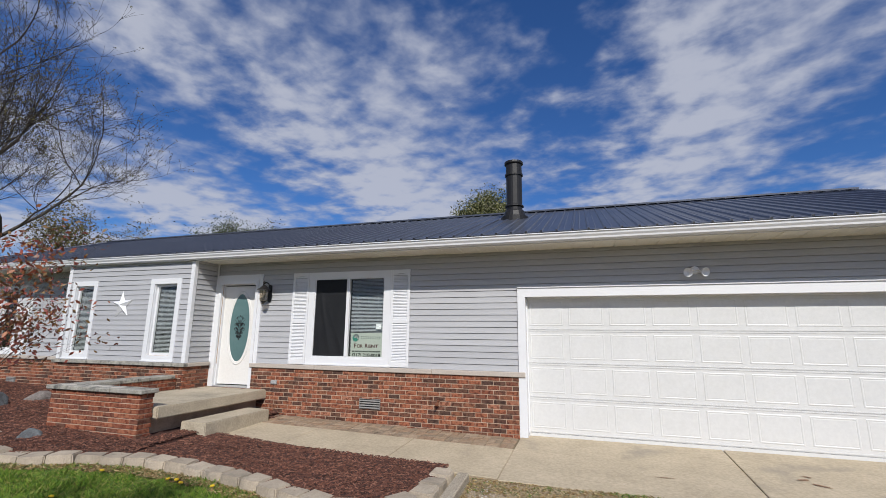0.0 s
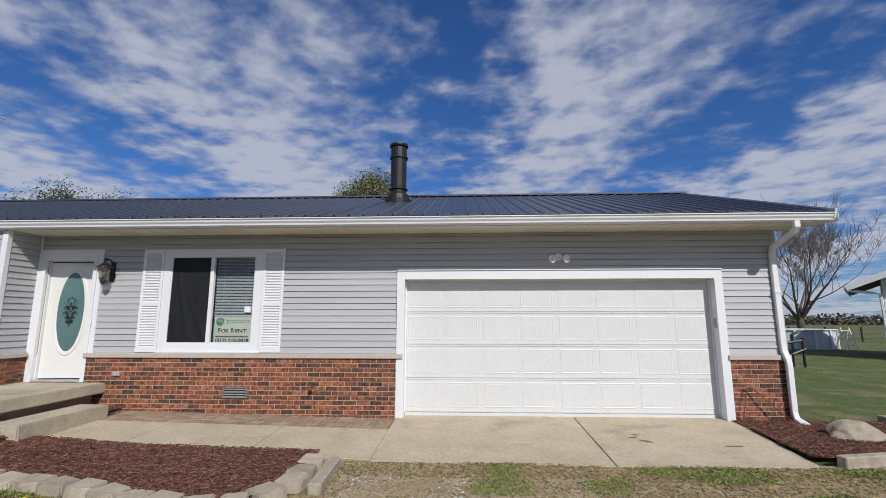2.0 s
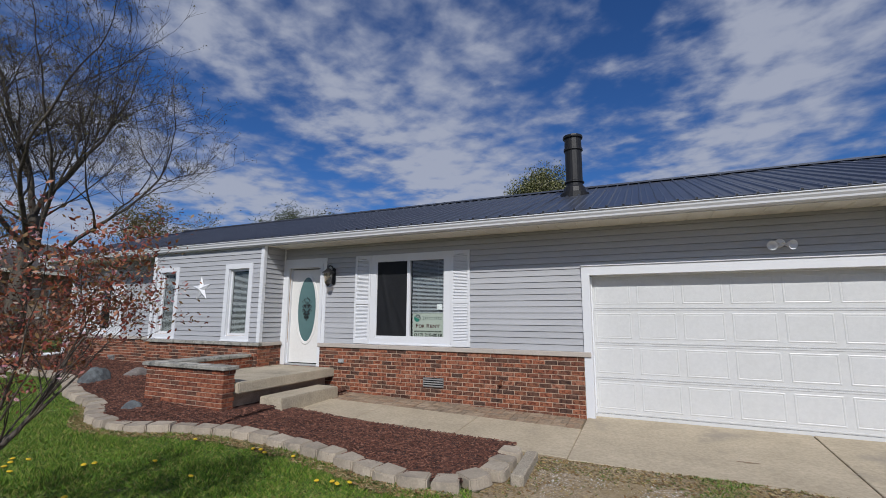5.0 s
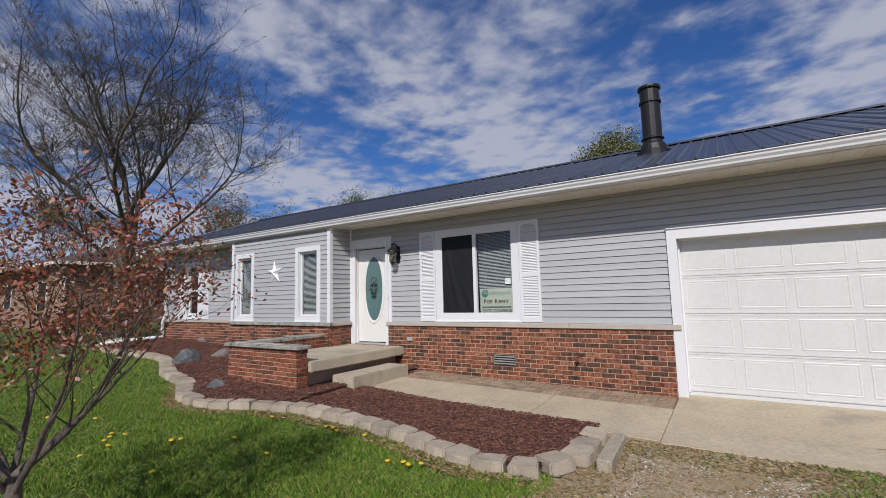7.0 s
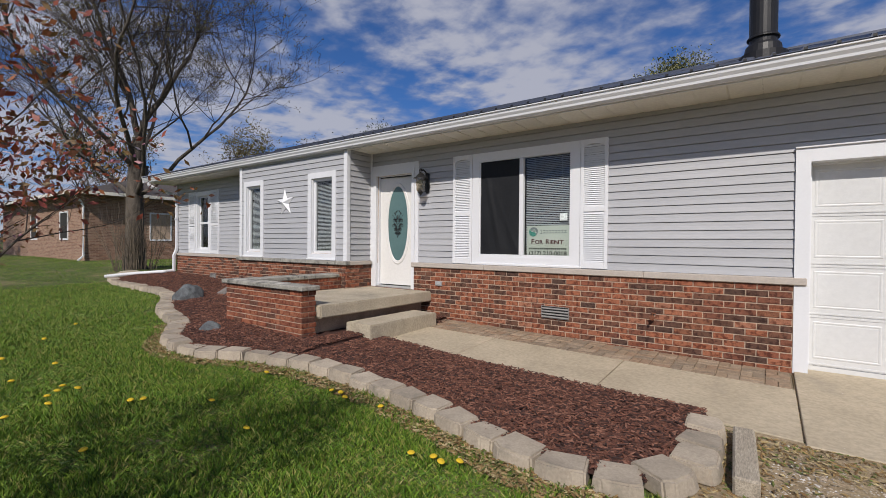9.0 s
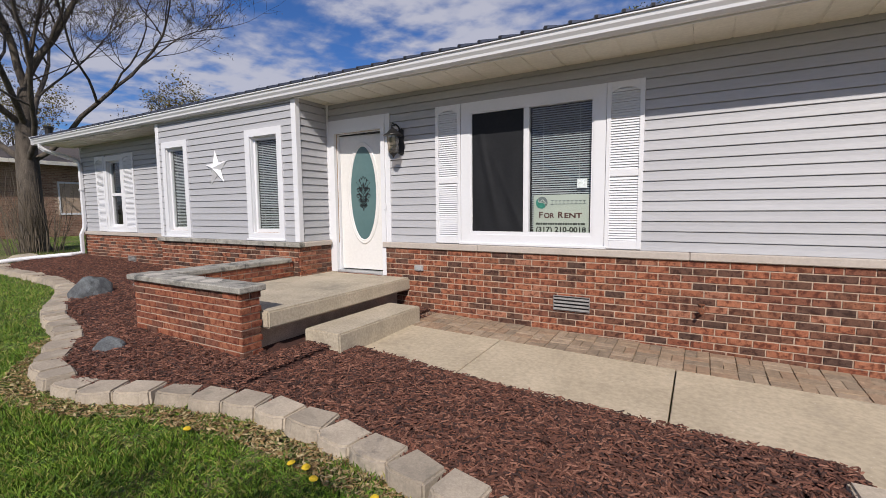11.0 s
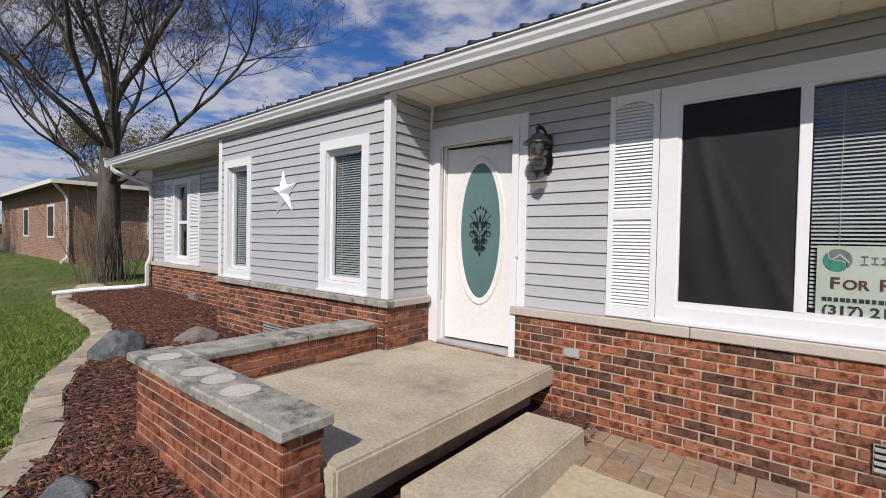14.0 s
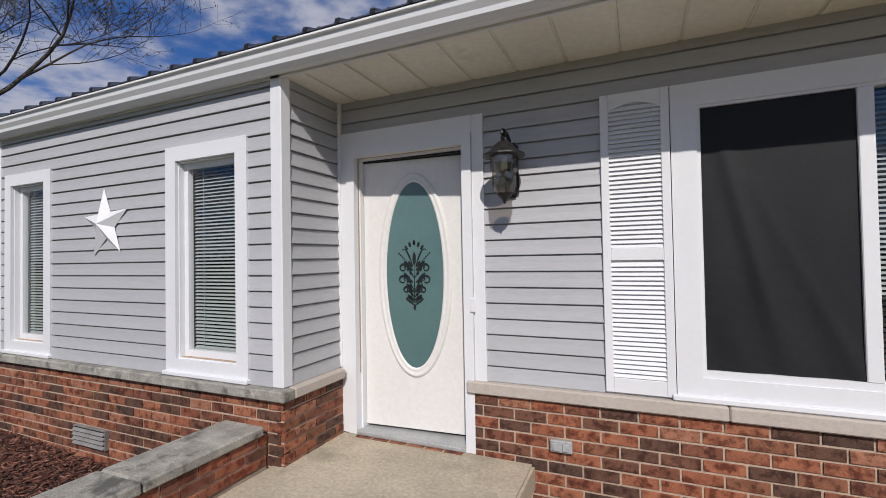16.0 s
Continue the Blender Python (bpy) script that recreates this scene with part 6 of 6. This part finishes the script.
def yard_tree(loc):
    """A forked maple: a straight bole, a handful of strong limbs, and a fine crown of twigs."""
    r = random.Random(5)
    t = thing("yard_tree", loc, "tall grey-barked maple just breaking into bud", "tree")
    bole = [Vector(p) for p in ((0, 0, -0.15), (0, 0, 0.15), (-0.03, 0, 1.2), (-0.10, 0.02, 2.4), (-0.05, 0.03, 3.4), (0.12, 0.05, 4.4))]
    vv, ff = limbs_mesh([(bole, [0.44, 0.32, 0.265, 0.25, 0.22, 0.16], 9)], lambda d: 16)
    raw("trunk", vv, ff, M_BARK, t, True)
    limbs, tips = [], []
    for p, d, length, radius in ((bole[5], (0.32, 0.1, 1.0), 2.5, 0.105), (bole[5], (-0.35, -0.2, 1.0), 2.5, 0.105), (bole[4], (-0.6, 0.5, 0.8), 2.7, 0.08),
                                 (bole[4], (0.95, -0.25, 0.65), 3.8, 0.08), (bole[3], (0.85, 0.6, 0.62), 3.3, 0.075), (bole[3], (-1.0, -0.35, 0.7), 3.5, 0.09),
                                 (bole[4], (0.2, -0.9, 0.65), 3.2, 0.085), (bole[3], (1.0, -0.1, 0.42), 3.6, 0.075)):
        grow(r, p.copy(), Vector(d).normalized(), length * r.uniform(0.95, 1.08), radius, 5, limbs, tips, kids=(3, 3), shrink=0.685, lift=0.09, spread=0.58, keep=0.60, thin=0.0048, wander=0.20, ease=0.5)
    vv, ff = limbs_mesh([l for l in limbs if l[2] >= 4], lambda d: 8)
    raw("main_branching", vv, ff, M_BARK, t, True)
    vv, ff = limbs_mesh([l for l in limbs if l[2] < 4], lambda d: 4 if d > 1 else 3)
    tagged(raw("twig_mass", vv, ff, M_TWIG, t), kind="stuff")
    vv, ff = leaves_mesh(r, [q for q in tips if r.random() < 0.40], 0.032, 3, 0.05)
    tagged(raw("crown", vv, ff, M_BUD, t), kind="stuff")
    return t


big_tree = yard_tree((-17.5, 0.05, ground_z(-17.5, 0.05) - 0.05))

# the young crab-apple on the lawn
crab = tree("flowering_tree", (-2.75, -6.26, lawn_z(-2.75, -6.26)), "young crab-apple with bronze leaves and pink blossom", 12, 0.70, 0.045, 0.80, 4, (7, 1.0), (M_CRAB_LEAF, 0.0175, 5, 0.04, 0.48), kids=(2, 4), shrink=0.66, lift=0.08)
r = random.Random(3)
twig_points = [v.co.copy() for v in next(o for o in crab.children if o.name.startswith("twig_mass")).data.vertices]
spots = [(r.choice(twig_points), Vector((0, 0, 1))) for _ in range(170)]
vv, ff = leaves_mesh(r, spots, 0.016, 5, 0.014)
tagged(raw("blossom", vv, ff, M_BLOSSOM, crab, True), "pale pink blossom", kind="stuff")
# trees behind the house
tree("pear_tree", (-3.5, 14.0, ground_z(-3, 14)), "narrow pear tree in yellow-green spring leaf", 8, 5.0, 0.13, 1.9, 3, (9, 0.42), (M_PEAR, 0.05, 34, 0.22, 1.0), kids=(3, 4), shrink=0.62, lift=0.25)
tree("budding_tree", (-18.4, 13.5, ground_z(-18, 13)), "broad bushy tree with small new leaves", 17, 3.0, 0.2, 2.2, 3, (11, 1.0), (M_NEWLEAF, 0.055, 16, 0.32, 1.0), kids=(3, 5), shrink=0.62, lift=0.2)
tree("bare_tree", (28.6, 31.0, -0.35), "bare spreading tree beyond the pool", 23, 2.0, 0.28, 3.9, 5, (7, 1.0), None, twig=M_PALE_TWIG, kids=(2, 3), shrink=0.68, lift=0.10, thin=0.014)
for x, y, s in ((-33, 14, 31), (-41, 6, 32), (-27, 24, 33), (-36, -6, 34)):
    tree("distant_tree", (x, y, 0.3), "bare distant tree behind the neighbouring house", s, 2.6, 0.2, 3.4, 4, (6, 0.7), (M_BUD, 0.09, 2, 0.2, 0.6), kids=(3, 4), shrink=0.64, lift=0.16)

# suckers round the foot of the big tree
bush = thing("bush", (-17.0, -0.15, ground_z(-17.0, -0.15)), "dense bare upright shrub at the tree's foot", "bush")
r = random.Random(40)
limbs = []
for k in range(95):
    a, rr = r.uniform(0, 6.28), r.uniform(0, 0.65)
    p = Vector((rr * math.cos(a), rr * math.sin(a), -0.05))
    d = Vector((0.5 * math.cos(a) * rr, 0.5 * math.sin(a) * rr, 1)).normalized()
    grow(r, p, d, r.uniform(0.7, 1.5), 0.012, 1, limbs, [], segs=4, kids=(1, 3), spread=0.4)
vv, ff = limbs_mesh(limbs, lambda d: 3)
tagged(raw("stem_mass", vv, ff, M_SHRUB, bush), kind="stuff")

# ---- neighbours and distance ----
nb = thing("neighbour_house", (-25.0, 0.7, 0.38), "brick ranch house with a dark hip roof", "house")
part("side_wall", boxes((-0.2, -0.008, 0.0, 11.0, -0.4, 3.05)), M_MORTAR, nb)
part("front_wall", boxes((-16.0, -0.2, 0.008, 0.2, -0.4, 3.05)), M_MORTAR, nb)
part("rear_wall", boxes((-16.0, 0.0, 11.0, 11.2, -0.4, 3.05)), M_BRICK_FAR, nb)
bm = bmesh.new()
vs = [bm.verts.new(p) for p in ((-16.6, -0.6, 3.0), (0.6, -0.6, 3.0), (0.6, 11.8, 3.0), (-16.6, 11.8, 3.0), (-10.4, 5.6, 5.1), (-5.6, 5.6, 5.1))]
for f in ((0, 1, 5, 4), (1, 2, 5), (2, 3, 4, 5), (3, 0, 4), (3, 2, 1, 0)):
    bm.faces.new([vs[i] for i in f])
part("roof", bm, M_SHINGLE, nb)
part("fascia", boxes((-16.6, 0.62, -0.63, -0.6, 2.93, 3.08), (0.6, 0.63, -0.6, 11.8, 2.93, 3.08)), M_SOFFIT, nb)
bm = bmesh.new()
sweep(bm, [(0.5, -0.55, 2.95), (0.1, -0.15, 2.6), (0.06, -0.06, 2.4), (0.06, -0.06, 0.2), (0.3, -0.3, 0.02)], 0.05, n=6)
part("downspout", bm, M_WHITE, nb, "white downspout")
for y in (2.6, 6.8):
    w = part("window", frame_ring(0, 1, 0, 1, 0.06, -0.02, 0.05), M_WHITE, nb)
    w.matrix_basis = Matrix.Translation((0.0, y, 0.9)) @ pose(0, 0, 0, 0, 0, 90) @ Matrix.Diagonal((1.0, 1, 1.4, 1))
    part("pane", boxes((0.05, 0.95, 0.02, 0.03, 0.05, 0.95)), M_DARK, w)
for x in (-3.6, -9.0):
    w = part("window", frame_ring(0, 1, 0, 1, 0.06, -0.03, 0.03), M_WHITE, nb)
    w.matrix_basis = Matrix.Translation((x, 0, 0.9)) @ Matrix.Diagonal((1.3, 1, 1.4, 1))
    part("pane", boxes((0.05, 0.95, -0.01, -0.005, 0.05, 0.95)), M_DARK, w)
bm = lathe([(0.15, 0), (0.15, 0.9), (0.2, 0.92), (0.2, 1.0)], 12)
bmesh.ops.translate(bm, verts=list(bm.verts), vec=(-3.0, 3.5, 4.0))
part("flue", bm, M_BLACK, nb)

shed = thing("white_shed", pose(19.95, 13.73, -0.22, 0, 0, -41) @ Matrix.Diagonal((1.3, 1.3, 1.3, 1)), "white-sided outbuilding with a shingle gable roof", "shed")
bm = boxes((0, 6.0, 0, 5.0, -0.3, 2.75))
vs = [bm.verts.new(p) for p in ((0, 0, 2.75), (6.0, 0, 2.75), (3.0, 0, 3.95), (0, 5.0, 2.75), (6.0, 5.0, 2.75), (3.0, 5.0, 3.95))]
for f in ((0, 1, 2), (3, 5, 4), (0, 2, 5, 3), (1, 4, 5, 2)):
    bm.faces.new([vs[i] for i in f])
part("wall", bm, M_WHITE, shed)
for k in range(17):
    part("clapboard", boxes((-0.02, 6.0, -0.025, -0.002, k * 0.16, k * 0.16 + 0.15)), M_WHITE, shed)
for s, e in ((-0.95, 3.0), (6.95, 3.0)):
    bm = bmesh.new()
    sweep(bm, [(s, 2.3, 2.44), (e, 2.3, 4.06)], 2.9, 0.05, square=True)
    part("roof_slope", bm, M_SHINGLE, shed)
    bm = bmesh.new()
    sweep(bm, [(s, -0.63, 2.42), (e, -0.63, 4.02)], 0.02, 0.10, square=True)
    part("rake_board", bm, M_WHITE, shed)
part("eave_board", boxes((-1.0, -0.96, -0.6, 5.2, 2.34, 2.50)), M_WHITE, shed)
bm = bmesh.new()
sweep(bm, [(-0.92, -0.5, 2.34), (-0.3, -0.2, 2.25), (-0.08, -0.08, 2.2), (-0.08, -0.08, 0.1)], 0.05, n=6)
part("downspout", bm, M_WHITE, shed)

pool = thing("above_ground_pool", (22.7, 24.5, -0.33), "round above-ground pool with white posts", "pool")
part("wall", lathe([(2.75, 0.0), (2.75, 1.2), (2.70, 1.2), (2.70, 1.1), (0.01, 1.1)], 40), M_POOL, pool)
part("top_rail", lathe([(2.66, 1.2), (2.85, 1.2), (2.85, 1.24), (2.66, 1.24)], 40), M_WHITE, pool)
for k in range(16):
    a = k * math.pi / 8
    p = part("post", bevelled(-0.06, 0.06, -0.04, 0.04, 0, 1.22, 0.01), M_WHITE, pool)
    p.matrix_basis = pose(2.80 * math.cos(a), 2.80 * math.sin(a), 0, 0, 0, math.degrees(a) + 90)
lad = thing("pool_ladder", (24.4, 21.6, -0.33), "white ladder leaning at the pool", "ladder")
bm = bmesh.new()
for s in (-0.25, 0.25):
    sweep(bm, [(s, -0.5, 0), (s, 0.0, 1.35), (s, 0.5, 0.0)], 0.03, n=6)
for z in (0.3, 0.6, 0.9, 1.2):
    sweep(bm, [(-0.25, -0.5 + z * 0.37, z), (0.25, -0.5 + z * 0.37, z)], 0.025, n=6)
part("frame", bm, M_WHITE, lad)

fence = thing("wire_fence", (20, 33, -0.4), "wire field fence on dark posts", "fence")
for k in range(14):
    part("post", bevelled(k * 3.0 - 0.06, k * 3.0 + 0.06, -0.06, 0.06, 0, 1.35, 0.01), M_TWIG, fence)
for z in (0.35, 0.75, 1.15):
    part("wire", boxes((0, 39, -0.012, 0.012, z - 0.012, z + 0.012)), M_TWIG, fence)
gar = thing("garden_cart", (12.9, 9.8, -0.25), "black folded cart frame behind the house corner", "cart")
bm = bmesh.new()
for pts in ([(0, 0, 0), (0.05, 0, 1.2), (0.4, 0, 1.35)], [(0.4, 0, 0), (0.4, 0, 1.1)], [(0, 0, 0.5), (0.5, 0, 0.7)], [(-0.2, 0, 0.9), (0.4, 0, 1.0)]):
    sweep(bm, pts, 0.05, n=6)
part("frame", bm, M_BLACK, gar)

# woods on the skyline
woods = thing("woods", (0, 0, 0), "brown leafless woods along the horizon", "woods", kind="structure")
r = random.Random(77)
vv, ff = [], []
for k in range(6500):
    a = r.uniform(-3.1416, 3.1416)
    d = r.uniform(230, 330)
    cx, cy = d * math.cos(a), d * math.sin(a)
    h = r.uniform(1.5, 4.5)
    for _ in range(14):
        px, py, pz = cx + r.gauss(0, 2.5), cy + r.gauss(0, 2.5), r.uniform(-1.2, h)
        s = r.uniform(0.35, 1.1)
        n0 = len(vv)
        u = Vector((r.uniform(-1, 1), r.uniform(-1, 1), r.uniform(-0.6, 1))).normalized() * s
        w = u.cross(Vector((r.uniform(-1, 1), r.uniform(-1, 1), r.uniform(-1, 1)))).normalized() * s * 0.6
        c = Vector((px, py, pz))
        vv.extend([tuple(c - u), tuple(c + w), tuple(c + u), tuple(c - w)])
        ff.append((n0, n0 + 1, n0 + 2, n0 + 3))
tagged(raw("tree_line", vv, ff, M_WOODS, woods), kind="stuff")

# ---- bricks, last ----
brickwork(wall_front, -5.36, -0.125, -0.09, 0.855, [], Matrix.Identity(4), limit=300)
brickwork(wall_front, 5.125, XR, -0.12, 0.855, [], Matrix.Identity(4), limit=60)
brickwork(wall_bay, BAYL, BAYR + 0.027, 0.02, 0.865, [], Matrix.Translation((0, BAYY - 0.03, 0)), limit=230)
brickwork(wall_bay, BAYY - 0.03, -0.0, 0.40, 0.865, [], Matrix.Translation((BAYR + 0.027, 0, 0)) @ pose(0, 0, 0, 0, 0, 90), limit=70)
brickwork(wall_bay, -0.01, -BAYY + 0.03, 0.02, 0.865, [], Matrix.Translation((BAYL, 0, 0)) @ pose(0, 0, 0, 0, 0, -90), limit=0)
brickwork(wall_west, XL, BAYL, 0.10, 0.855, [], Matrix.Identity(4), limit=230)
brickwork(wall_gable, 0.0, 4.0, -0.12, 0.855, [], Matrix.Translation((XR, 0, 0)) @ pose(0, 0, 0, 0, 0, 90), limit=0)
brickwork(planter, -6.79, -5.0, -0.02, 0.655, [], Matrix.Translation((0, -2.53, 0)), limit=120, mesh=BRICK_PLANTER)
brickwork(planter, -2.53, -2.31, -0.02, 0.655, [], Matrix.Translation((-5.0, 0, 0)) @ pose(0, 0, 0, 0, 0, 90), limit=40, mesh=BRICK_PLANTER)
brickwork(planter, -2.33, -0.62, 0.455, 0.655, [], Matrix.Translation((-6.48, 0, 0)) @ pose(0, 0, 0, 0, 0, 90), limit=60, mesh=BRICK_PLANTER)
brickwork(planter, 0.62, 2.53, -0.02, 0.655, [], Matrix.Translation((-6.79, 0, 0)) @ pose(0, 0, 0, 0, 0, -90), limit=80, mesh=BRICK_PLANTER)
NBM = Matrix.Translation((-25.0, 0.7, 0.38))
brickwork(nb, 0.0, 11.0, -0.3, 3.0, [(2.55, 3.65, 0.9, 2.3), (6.75, 7.85, 0.9, 2.3)], NBM @ pose(0, 0, 0, 0, 0, 90), limit=0, rest_mat=M_BRICK_NEXT)
brickwork(nb, -16.0, -0.0, -0.3, 3.0, [(-3.6, -2.3, 0.9, 2.3), (-9.0, -7.7, 0.9, 2.3)], NBM, limit=0, rest_mat=M_BRICK_NEXT)
brickwork(door_1, DOOR[0], DOOR[1], 0.435, 0.462, [], Matrix.Translation((0, -0.045, 0)), limit=6, length=0.14)
